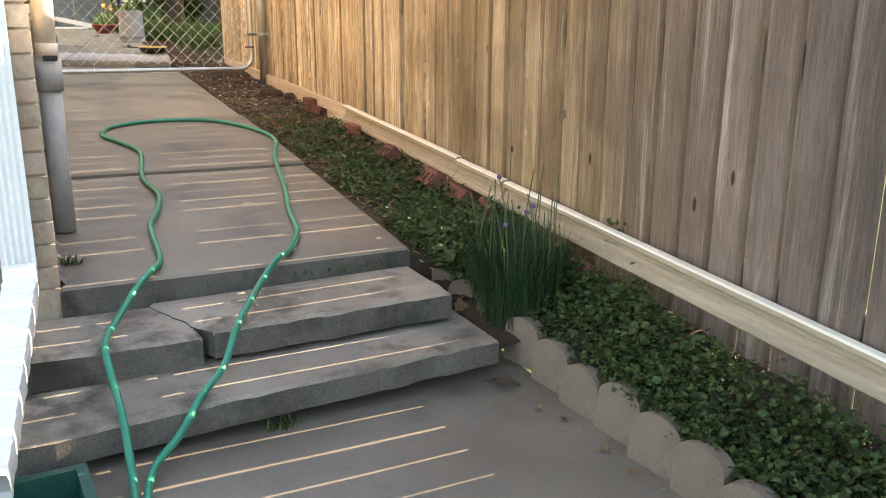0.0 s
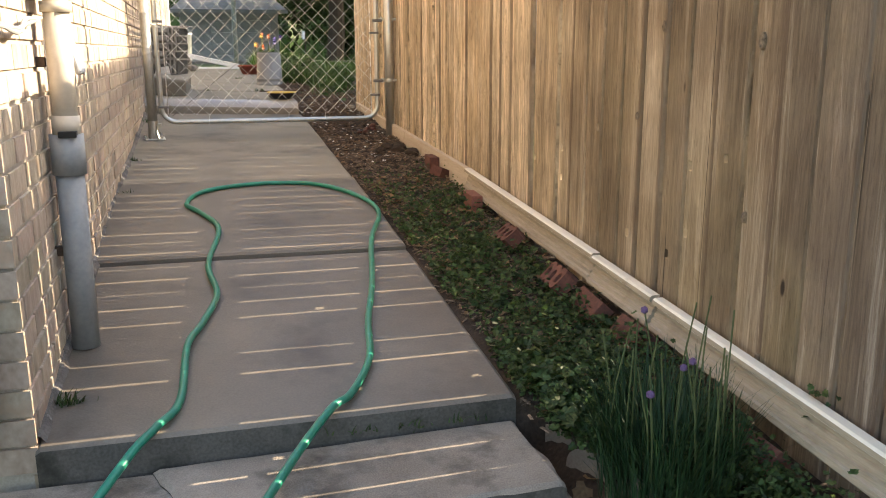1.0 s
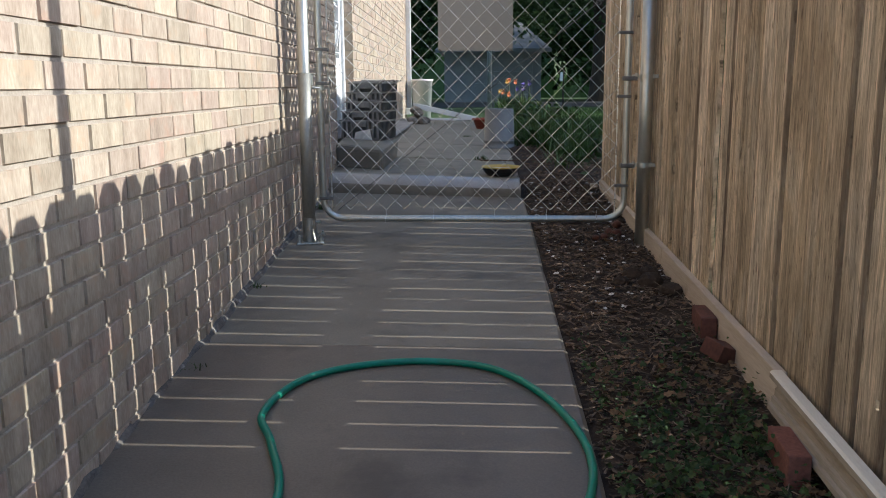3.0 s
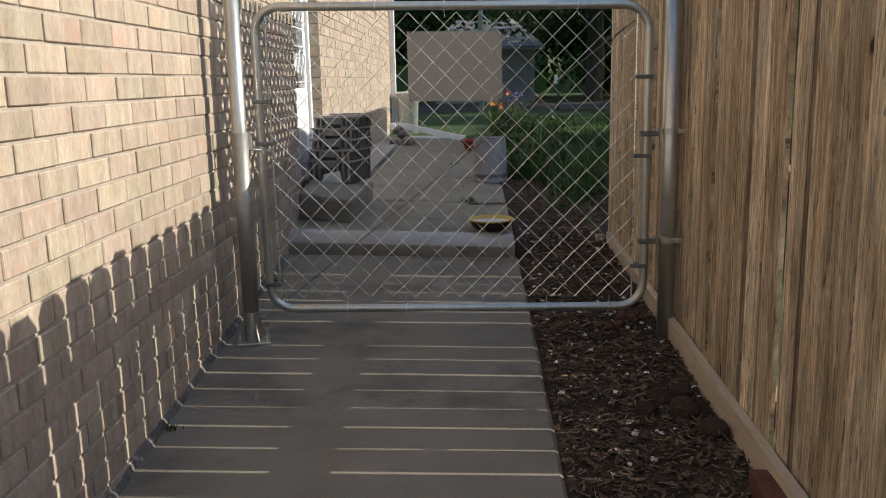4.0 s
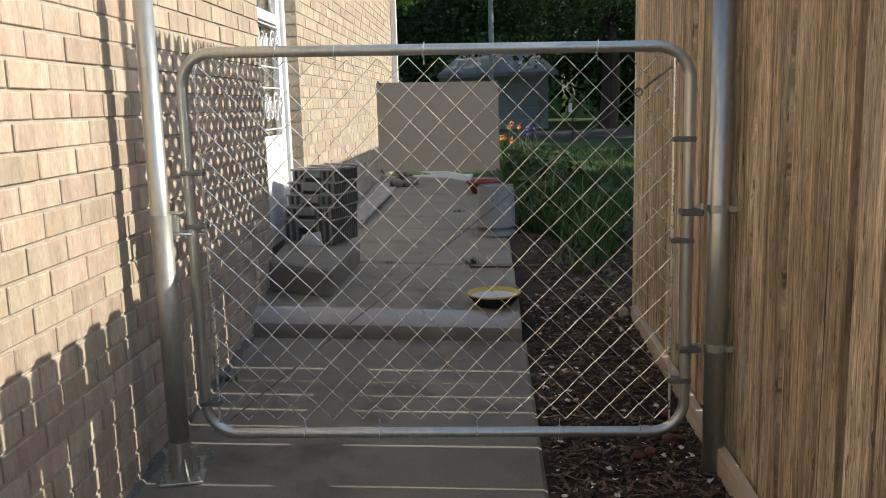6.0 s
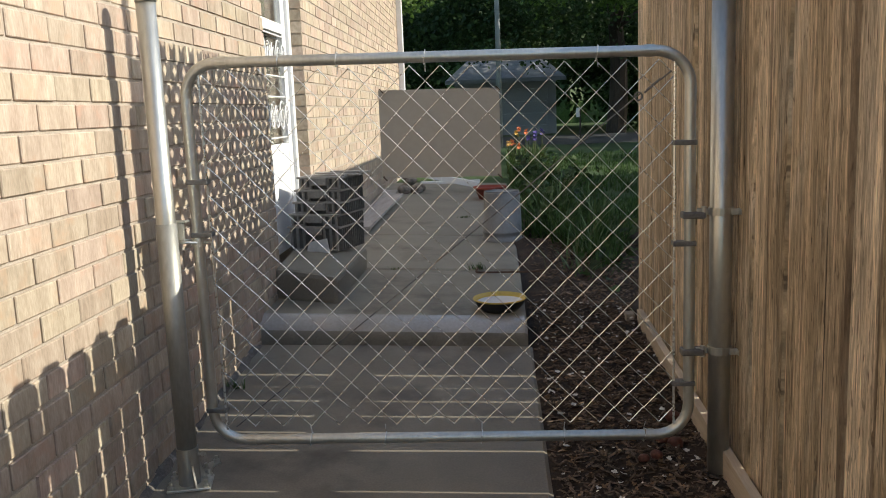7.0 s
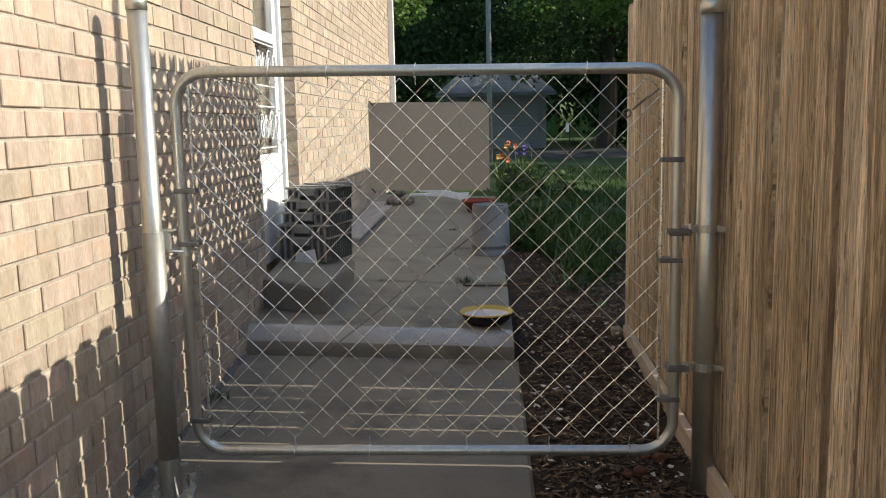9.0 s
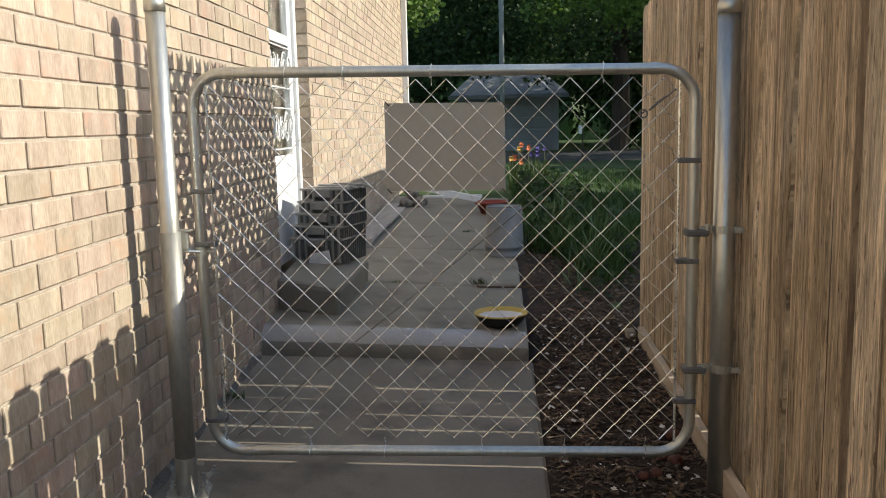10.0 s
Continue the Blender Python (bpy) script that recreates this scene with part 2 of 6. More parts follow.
GALV_DULL = material("dull_galvanised_steel", (0.27, 0.265, 0.235), (0.41, 0.40, 0.36), 12, 90, 0.52, 0.15, metal=0.7, stretch=(1, 1, 0.3))
WIRE = material("galvanised_wire", (0.66, 0.66, 0.63), (0.90, 0.90, 0.87), 20, 120, 0.28, 0.0, metal=0.85)
DARKSTEEL = material("dull_steel", (0.13, 0.125, 0.12), (0.26, 0.25, 0.24), 20, 120, 0.55, 0.2, metal=0.6)
RUST = material("rusted_steel", (0.06, 0.04, 0.03), (0.14, 0.09, 0.06), 20, 120, 0.8, 0.3, metal=0.4)
CONDUIT = material("grey_pvc", (0.26, 0.275, 0.28), (0.36, 0.37, 0.37), 8, 60, 0.5, 0.1, stain=(0.2, 0.2, 0.2), stain_scale=5)
BEIGE = material("beige_enamel", (0.5, 0.44, 0.35), (0.6, 0.54, 0.45), 8, 60, 0.45, 0.1)
WHITE = material("white_enamel", (0.68, 0.69, 0.70), (0.80, 0.80, 0.80), 6, 50, 0.4, 0.08, stain=(0.55, 0.55, 0.53), stain_scale=4, stain_cut=0.62)
HOSE = material("green_hose", (0.008, 0.165, 0.10), (0.014, 0.245, 0.16), 14, 200, 0.38, 0.15, spec=0.5)
BLACK = material("black_rubber", (0.008, 0.008, 0.009), (0.02, 0.02, 0.02), 20, 120, 0.5, 0.1)
SOIL = material("dark_mulch_soil", (0.018, 0.012, 0.008), (0.065, 0.042, 0.028), 9, 90, 0.95, 1.0, relief=0.012)
CHIP = material("wood_chip", (0.042, 0.029, 0.02), (0.19, 0.135, 0.098), 30, 120, 0.9, 0.3, vary=0.65, island=True)
DRYLEAF = material("dry_leaf", (0.10, 0.06, 0.034), (0.25, 0.165, 0.095), 20, 90, 0.8, 0.3, vary=0.5, island=True)
STRAW = material("straw_litter", (0.10, 0.07, 0.045), (0.26, 0.195, 0.13), 20, 90, 0.85, 0.3, vary=0.55, island=True)
LEAF = material("ground_ivy_leaf", (0.024, 0.046, 0.013), (0.085, 0.125, 0.04), 45, 160, 0.55, 0.4, vary=0.55, hue=0.03, island=True)
LILY = material("daylily_leaf", (0.05, 0.085, 0.025), (0.13, 0.185, 0.065), 20, 90, 0.45, 0.2, vary=0.4, hue=0.02, island=True)
GRASS = material("lawn_grass", (0.026, 0.06, 0.013), (0.075, 0.13, 0.03), 1.2, 60, 0.7, 0.4, vary=0.5, island=True)
LAWN = material("lawn_ground", (0.025, 0.048, 0.013), (0.06, 0.095, 0.028), 0.6, 30, 0.95, 0.8, relief=0.02)
TREELEAF = material("tree_leaf", (0.06, 0.12, 0.02), (0.18, 0.28, 0.06), 6, 60, 0.6, 0.2, vary=0.4, island=True)
# tree_leaf again, darkened for crowns in shade and lifted a little for haze
SHADED_LEAF = material("shaded_tree_leaf", (0.024, 0.05, 0.016), (0.07, 0.12, 0.038), 6, 60, 0.6, 0.2, vary=0.4, island=True)
BARK = material("bark", (0.035, 0.027, 0.021), (0.09, 0.07, 0.055), 5, 40, 0.95, 0.8, stretch=(4, 4, 0.5), relief=0.02)
REDBRICK = material("red_brick", (0.085, 0.036, 0.028), (0.21, 0.085, 0.06), 12, 90, 0.9, 0.5, vary=0.4)
BOARD = material("grey_hardboard", (0.35, 0.325, 0.275), (0.40, 0.372, 0.318), 4, 60, 0.75, 0.15)
ROOFING = material("grey_shingle", (0.26, 0.255, 0.25), (0.42, 0.41, 0.40), 3, 20, 0.9, 0.5)
SIDING = material("blue_grey_siding", (0.30, 0.33, 0.37), (0.38, 0.41, 0.45), 1, 20, 0.7, 0.2)
ASPHALT = material("street_asphalt", (0.04, 0.04, 0.04), (0.075, 0.072, 0.07), 2, 60, 0.9, 0.4)

CRATE = material("grey_plastic", (0.085, 0.08, 0.072), (0.17, 0.158, 0.142), 10, 70, 0.55, 0.2)
CRATE_PALE = material("worn_grey_plastic", (0.20, 0.187, 0.167), (0.34, 0.315, 0.28), 10, 70, 0.6, 0.2)
GREYWOOD = material("bleached_wood", (0.30, 0.27, 0.24), (0.50, 0.46, 0.42), 4, 40, 0.85, 0.4, stretch=(5, 1, 5))
PAPER = material("paper", (0.55, 0.53, 0.50), (0.72, 0.70, 0.66), 8, 60, 0.9, 0.2)
BUCKET = material("grey_bucket_plastic", (0.14, 0.145, 0.152), (0.21, 0.213, 0.22), 6, 60, 0.45, 0.1, stain=(0.33, 0.32, 0.31), stain_scale=6, stain_cut=0.62)
YELLOW = material("yellow_enamel", (0.55, 0.38, 0.06), (0.70, 0.52, 0.12), 8, 50, 0.35, 0.05)
REDPOT = material("red_plastic", (0.19, 0.035, 0.024), (0.29, 0.06, 0.038), 8, 60, 0.5, 0.1)
PALE = material("pale_flake", (0.45, 0.42, 0.38), (0.75, 0.72, 0.68), 20, 80, 0.7, 0.1)
CHIVE = material("chive_leaf", (0.012, 0.036, 0.016), (0.035, 0.08, 0.032), 10, 60, 0.5, 0.1, vary=0.4, island=True)
STALK = material("green_stalk", (0.05, 0.07, 0.025), (0.10, 0.12, 0.05), 10, 60, 0.6, 0.1)
PURPLE = material("purple_flower", (0.09, 0.05, 0.12), (0.17, 0.10, 0.20), 30, 120, 0.8, 0.3)
IRIS_ORANGE = material("orange_petal", (0.55, 0.14, 0.05), (0.75, 0.28, 0.12), 10, 60, 0.6, 0.1)
IRIS_YELLOW = material("yellow_petal", (0.60, 0.36, 0.08), (0.80, 0.56, 0.2), 10, 60, 0.6, 0.1)
IRIS_BLUE = material("violet_petal", (0.08, 0.06, 0.22), (0.16, 0.12, 0.38), 10, 60, 0.6, 0.1)
NUT = material("brown_fruit", (0.07, 0.025, 0.018), (0.16, 0.06, 0.04), 30, 120, 0.6, 0.3)
GREENTUB = material("green_plastic", (0.008, 0.05, 0.04), (0.015, 0.085, 0.066), 8, 60, 0.4, 0.1)
DARKDOOR = material("dark_door_paint", (0.10, 0.09, 0.08), (0.16, 0.14, 0.12), 6, 60, 0.5, 0.1)


def glass():
    m = bpy.data.materials.new("window_glass")
    m.use_nodes = True
    b = m.node_tree.nodes["Principled BSDF"]
    b.inputs["Base Color"].default_value = (0.9, 0.93, 0.93, 1)
    b.inputs["Roughness"].default_value = 0.03
    b.inputs["Transmission Weight"].default_value = 1.0
    b.inputs["IOR"].default_value = 1.45
    return m


GLASS = glass()


def thin(m, share):
    """Lets light through a leaf."""
    nt = m.node_tree
    n, l = nt.nodes, nt.links
    b, out = n["Principled BSDF"], n["Material Output"]
    t = n.new("ShaderNodeBsdfTranslucent")
    mx = n.new("ShaderNodeMixShader")
    mx.inputs[0].default_value = share
    l.new(b.inputs["Base Color"].links[0].from_socket, t.inputs["Color"])
    l.new(b.outputs[0], mx.inputs[1])
    l.new(t.outputs[0], mx.inputs[2])
    l.new(mx.outputs[0], out.inputs["Surface"])


for leaf_material in (LEAF, GRASS, TREELEAF, SHADED_LEAF, CHIVE, DRYLEAF):
    thin(leaf_material, 0.35)

# ---- building helpers ----
def part(name, bm, mat, parent=None, label="", smooth=False):
    me = bpy.data.meshes.new(name)
    bm.to_mesh(me)
    bm.free()
    me.materials.append(mat)
    if smooth:
        for p in me.polygons:
            p.use_smooth = True
    ob = new(name, me)
    if parent is not None:
        ob.parent = parent
    if label:
        tagged(ob, label)
    return ob


def raw(name, verts, faces, mat, parent=None, label="", smooth=False):
    me = bpy.data.meshes.new(name)
    me.from_pydata(verts, [], faces)
    me.update()
    me.materials.append(mat)
    if smooth:
        for p in me.polygons:
            p.use_smooth = True
    ob = new(name, me)
    if parent is not None:
        ob.parent = parent
    if label:
        tagged(ob, label)
    return ob


def thing(name, label, category, group="", kind=""):
    return tagged(new(name), label, category, group, kind)


def hexa(bm, corners, bevel=0.0):
    """A block from eight corners: four below, then four above, each ring counter-clockwise."""
    v = [bm.verts.new(c) for c in corners]
    fs = [(3, 2, 1, 0), (4, 5, 6, 7), (0, 1, 5, 4), (1, 2, 6, 5), (2, 3, 7, 6), (3, 0, 4, 7)]
    made = [bm.faces.new([v[i] for i in f]) for f in fs]
    if bevel:
        edges = {e for f in made for e in f.edges}
        bmesh.ops.bevel(bm, geom=list(edges), offset=bevel, segments=2, affect="EDGES", profile=0.5)


def box(bm, x0, y0, z0, x1, y1, z1, bevel=0.0, m=None):
    c = [Vector(p) for p in ((x0, y0, z0), (x1, y0, z0), (x1, y1, z0), (x0, y1, z0), (x0, y0, z1), (x1, y0, z1), (x1, y1, z1), (x0, y1, z1))]
    if m is not None:
        c = [m @ p for p in c]
    hexa(bm, c, bevel)


def boxed(*a, **k):
    bm = bmesh.new()
    box(bm, *a, **k)
    return bm


def tube(bm, pts, r, sides=12, caps=True, radii=None):
    """A round tube along points."""
    pts = [Vector(p) for p in pts]
    rings = []
    up = Vector((0.0123, 0.0217, 1)).normalized()
    last = None
    for i, p in enumerate(pts):
        d = (pts[min(i + 1, len(pts) - 1)] - pts[max(i - 1, 0)]).normalized()
        if last is None:
            a = d.cross(up)
            if a.length < 0.1:
                a = d.cross(Vector((1, 0, 0)))
        else:
            a = last - d * last.dot(d)
        a.normalize()
        last = a
        c = d.cross(a)
        rad = radii[i] if radii else r
        rings.append([bm.verts.new(p + (a * math.cos(2 * math.pi * k / sides) + c * math.sin(2 * math.pi * k / sides)) * rad) for k in range(sides)])
    for q, w in zip(rings, rings[1:]):
        for k in range(sides):
            bm.faces.new((q[k], q[(k + 1) % sides], w[(k + 1) % sides], w[k]))
    if caps:
        bm.faces.new(rings[0][::-1])
        bm.faces.new(rings[-1])


def tubed(pts, r, sides=12, **k):
    bm = bmesh.new()
    tube(bm, pts, r, sides, **k)
    return bm


def lathe(bm, profile, sides=28, m=None):
    """A turned shape from (radius, height) pairs, closed where the radius is nought."""
    rings = []
    for r, z in profile:
        ring = []
        for k in range(sides if r > 1e-6 else 1):
            p = Vector((r * math.cos(2 * math.pi * k / sides), r * math.sin(2 * math.pi * k / sides), z))
            ring.append(bm.verts.new(m @ p if m is not None else p))
        rings.append(ring)
    for q, w in zip(rings, rings[1:]):
        for k in range(sides):
            j = (k + 1) % sides
            if len(q) == 1 and len(w) == 1:
                continue
            if len(q) == 1:
                bm.faces.new((q[0], w[j], w[k]))
            elif len(w) == 1:
                bm.faces.new((q[k], q[j], w[0]))
            else:
                bm.faces.new((q[k], q[j], w[j], w[k]))


def smooth_path(pts, steps=6):
    """A rounded path through the points."""
    pts = [Vector(p) for p in pts]
    out = []
    for i in range(len(pts) - 1):
        a, b, c, d = pts[max(i - 1, 0)], pts[i], pts[i + 1], pts[min(i + 2, len(pts) - 1)]
        for s in range(steps):
            t = s / steps
            out.append(0.5 * ((2 * b) + (c - a) * t + (2 * a - 5 * b + 4 * c - d) * t * t + (3 * b - a - 3 * c + d) * t ** 3))
    out.append(pts[-1])
    return out


# ---- the plan ----
WALL_X = -0.04       # face of the house's brick, before the house's slight turn
HOUSE = Matrix.Translation((WALL_X, 7, 0)) @ pose(0, 0, 0, 0, 0, 0.62) @ Matrix.Translation((-WALL_X, -7, 0))
EDGE_X = 1.27        # edge of the paved walk
FENCE_X = 1.87       # near face of the fence


def walk_z(x, y):
    """Height of the paved walk."""
    d = y - 2.85
    return 0.326 + 0.091 * d - 0.0034 * d * d + (1.27 - x) / 1.27 * 0.0065 * d


def upper_z(x, y):
    """Height of the upper slab behind the gate."""
    d = y - 8.55
    return 0.846 + 0.03 * d - 0.0009 * d * d + (1.25 - x) * 0.036


def low_z(x, y):
    return 0.013 + 0.05 * (y - 2.3)


def bed_z(x, y):
    """Height of the planted strip along the fence."""
    z = (walk_z(1.27, y) if y < 8.5 else 0.735 + 0.047 * (y - 8.5)) - 0.012
    if y < 2.9:
        z -= 0.13 * min(1.0, (2.9 - y) / 0.5) * min(1.0, max(0.0, (1.87 - x) / 0.4))
    return z + 0.02 * noise.noise((x * 3.1, y * 3.1, 0)) + 0.012 * noise.noise((x * 11, y * 11, 3))


def fence_top(y):
    return 2.444 + 0.032 * (y - 9.03)


def ground_z(x, y):
    ys = [(-60, -0.9), (-3, -0.4), (2.2, -0.12), (9.0, 0.55), (10.5, 0.84), (14, 0.98), (20, 1.0), (45, 0.6), (70, 0.5), (400, 0.5)]
    for (a, za), (b, zb) in zip(ys, ys[1:]):
        if y <= b:
            return za + (zb - za) * (max(y, a) - a) / (b - a)
    return 0.5


# ---- ground ----
def make_ground():
    xs = [-400, -150, -60, -30, -15, -8, -4, -2, -1, 0, 1, 2, 3, 4, 6, 8, 12, 18, 30, 60, 150, 400]
    ys = [-60, -20, -8, -3, 0, 2.2, 4, 6, 8, 9, 9.5, 10, 10.5, 11, 12, 13, 14, 15, 16, 18, 20, 24, 30, 38, 45, 55, 70, 120, 400]
    verts = [(x, y, ground_z(x, y) + (0.03 * noise.noise((x * 0.7, y * 0.7, 0)) if abs(x) < 20 else 0)) for y in ys for x in xs]
    w = len(xs)
    faces = [(j * w + i, j * w + i + 1, (j + 1) * w + i + 1, (j + 1) * w + i) for j in range(len(ys) - 1) for i in range(w - 1)]
    ob = raw("ground", verts, faces, LAWN, smooth=True)
    tagged(ob, "lawn ground with short green grass", "ground", kind="structure")


make_ground()


def slab(name, x0, x1, y0, y1, zfun, depth, label, mat=None, bevel=0.012, tilt=0.0, parent=None, nx=6, ny=8, round_front=0.0, back_left=None, jag=0.0, darken=False, skew=0.0):
    """A concrete slab whose top follows zfun, with worn edges."""
    bm = bmesh.new()
    top = []
    xs = [x0 + (x1 - x0) * i / nx for i in range(nx + 1)]
    yl = [y0 + (y1 - y0) * j / ny for j in range(ny + 1)]
    rim = 0.012
    if round_front:
        yl = [y0 + round_front * (1 - math.cos(k * math.pi / 16)) for k in range(9)] + yl[1:]
    else:
        yl = [y0, y0 + rim] + yl[1:-1] + [y1 - rim, y1]
    xs = [x0, x0 + rim] + xs[1:-1] + [x1 - rim, x1]
    for y in yl:
        row = []
        for x in xs:
            z = zfun(x, y) + tilt * (y - y0) + 0.0025 * noise.noise((x * 2, y * 2, 5))
            if x in (x0, x1):
                z -= rim * 0.7
            if round_front and y < y0 + round_front:
                q = (y - y0) / round_front
                z -= round_front * (1 - math.sqrt(max(0, 1 - (1 - q) ** 2)))
            elif y in (y0, y1):
                z -= rim * 0.7
            e = (0.004 + jag) * noise.noise((x * 9, y * 9, 1)) if y in (y0, y1) or x in (x0, x1) else 0
            sx = 0.0
            if back_left is not None:
                sx = (back_left - x0) * (y - y0) / (y1 - y0) * (x1 - x) / (x1 - x0) + jag * noise.noise((y * 22, 3.3, 0)) * (x1 - x) / (x1 - x0)
            if jag and y == y0:
                z -= abs(jag) * 0.6 * max(0, noise.noise((x * 13, 7, 0)))
            sy = skew * (y1 - y) / (y1 - y0) * (x1 - x) / (x1 - x0)
            row.append(bm.verts.new((x + sx + (e if x in (x0, x1) else 0), y + sy + (e if y in (y0, y1) else 0), z)))
        top.append(row)
    for q, w in zip(top, top[1:]):
        for i in range(len(q) - 1):
            bm.faces.new((q[i], q[i + 1], w[i + 1], w[i]))
    rimv = top[0] + [r[-1] for r in top[1:]] + top[-1][-2::-1] + [r[0] for r in top[-2:0:-1]]
    low = [bm.verts.new((v.co.x, v.co.y, zfun(v.co.x, v.co.y) - depth)) for v in rimv]
    for i in range(len(rimv)):
        j = (i + 1) % len(rimv)
        bm.faces.new((rimv[j], rimv[i], low[i], low[j]))
    ob = part(name, bm, mat or CONCRETE, parent)
    # upright faces take the darker colour that holds the riser shade
    if darken:
        ob.data.materials.append(CONCRETE_RISER_SHADE)
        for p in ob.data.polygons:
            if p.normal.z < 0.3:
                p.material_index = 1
    if round_front:
        ob.data.materials.append(NOSE_SHEEN)
        for p in ob.data.polygons:
            p.use_smooth = p.normal.z > 0.05
            # the painted sheen goes on the upward part of the curve
            if p.center.y < y0 + round_front * 1.15 and p.normal.z > 0.4:
                p.material_index = 1
    if label:
        tagged(ob, label, "slab", kind="structure")
    return ob


slab("pavement_1", 0.0, EDGE_X, 2.85, 4.228, walk_z, 0.17, "worn grey concrete walk slab beside the brick house", darken=True)
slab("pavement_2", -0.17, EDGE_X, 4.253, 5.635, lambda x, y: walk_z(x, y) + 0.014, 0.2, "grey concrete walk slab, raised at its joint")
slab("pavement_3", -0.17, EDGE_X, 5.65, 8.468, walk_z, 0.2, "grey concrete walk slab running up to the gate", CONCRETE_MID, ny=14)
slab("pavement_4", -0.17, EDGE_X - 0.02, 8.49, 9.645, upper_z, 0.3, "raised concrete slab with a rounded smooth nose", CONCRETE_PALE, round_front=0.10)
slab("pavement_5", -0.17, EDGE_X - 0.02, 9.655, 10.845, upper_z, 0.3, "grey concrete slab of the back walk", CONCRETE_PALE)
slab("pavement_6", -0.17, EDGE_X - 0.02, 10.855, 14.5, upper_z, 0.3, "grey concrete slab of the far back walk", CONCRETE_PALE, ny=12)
slab("pavement_7", -0.9, 1.46, -4.0, 2.5, low_z, 0.2, "lower concrete walk with fine joints", ny=20)


# ---- steps ----
def broken_step():
    step = thing("concrete_step", "cracked concrete step slab broken in two", "step", kind="structure")
    slab("slab_piece", -0.12, 0.385, 2.47, 2.84, lambda x, y: 0.232 - 0.006 * x, 0.10, "", CONCRETE_OLD, parent=step, jag=0.006, nx=16, ny=10, darken=True)
    slab("slab_piece", 0.415, 1.26, 2.46, 2.84, lambda x, y: 0.236 + 0.018 * x, 0.092, "", CONCRETE_OLD, parent=step, back_left=0.27, jag=0.012, nx=24, ny=14, darken=True)
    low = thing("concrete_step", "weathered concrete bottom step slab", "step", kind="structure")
    slab("slab_piece", -0.16, 1.33, 2.235, 2.84, lambda x, y: 0.128 + 0.014 * x, 0.085, "", CONCRETE_OLD, parent=low, jag=0.014, nx=30, ny=10, darken=True, skew=-0.09)


broken_step()

# ---- house wall ----
COURSE, LENGTH = 0.0757, 0.206
Y0, Y1, Y2, Y3 = 2.86, 8.97, 9.93, 16.2
TOP = 3.75
ROW0 = 1.921 - 25 * COURSE


def bricks_in(y0, y1):
    """Places of the bricks of a stretch of wall: y, z, length."""
    out = []
    row = 0
    while ROW0 + row * COURSE < TOP:
        z = ROW0 + row * COURSE
        off = (row % 2) * LENGTH / 2 + 6.626 - 40 * LENGTH
        k = int((y0 - off) / LENGTH) - 1
        while off + k * LENGTH < y1:
            a, b = off + k * LENGTH, off + (k + 1) * LENGTH
            a, b = max(a, y0), min(b, y1)
            if b - a > 0.03 and z > 0.17 + 0.07 * (a - 2.85):
                out.append((a, z, b - a))
            k += 1
        row += 1
    return out


def wall_block(bm, x0, x1, y0, y1, z0, z1):
    box(bm, x0, y0, z0, x1, y1, z1)


bm = bmesh.new()
wall_block(bm, WALL_X - 0.30, WALL_X - 0.006, Y0 + 0.01, Y1 - 0.01, -0.1, TOP)
wall_west = part("wall_west", bm, MORTAR)
tagged(wall_west, "house wall of tan brick with pale mortar", "wall", kind="structure")
bm = bmesh.new()
wall_block(bm, WALL_X - 0.30, WALL_X - 0.006, Y2 + 0.01, Y3 - 0.01, 0.2, TOP)
wall_far = part("wall_west_2", bm, MORTAR)
tagged(wall_far, "house wall of tan brick beyond the side door", "wall", kind="structure")
bm = bmesh.new()
wall_block(bm, WALL_X - 0.30, WALL_X - 0.006, Y1 + 0.01, Y2 - 0.01, 3.25, TOP)
part("lintel", bm, MORTAR, wall_west)


def brick_mesh(name, length, depth=0.012):
    bm = bmesh.new()
    h = COURSE - 0.007
    box(bm, -depth, 0.0045, 0.0045, 0.0, length - 0.0045, h + 0.0025)
    bmesh.ops.bevel(bm, geom=[e for e in bm.edges], offset=0.0028, segments=1, affect="EDGES")
    me = bpy.data.meshes.new(name)
    bm.to_mesh(me)
    bm.free()
    me.materials.append(BRICK)
    return me


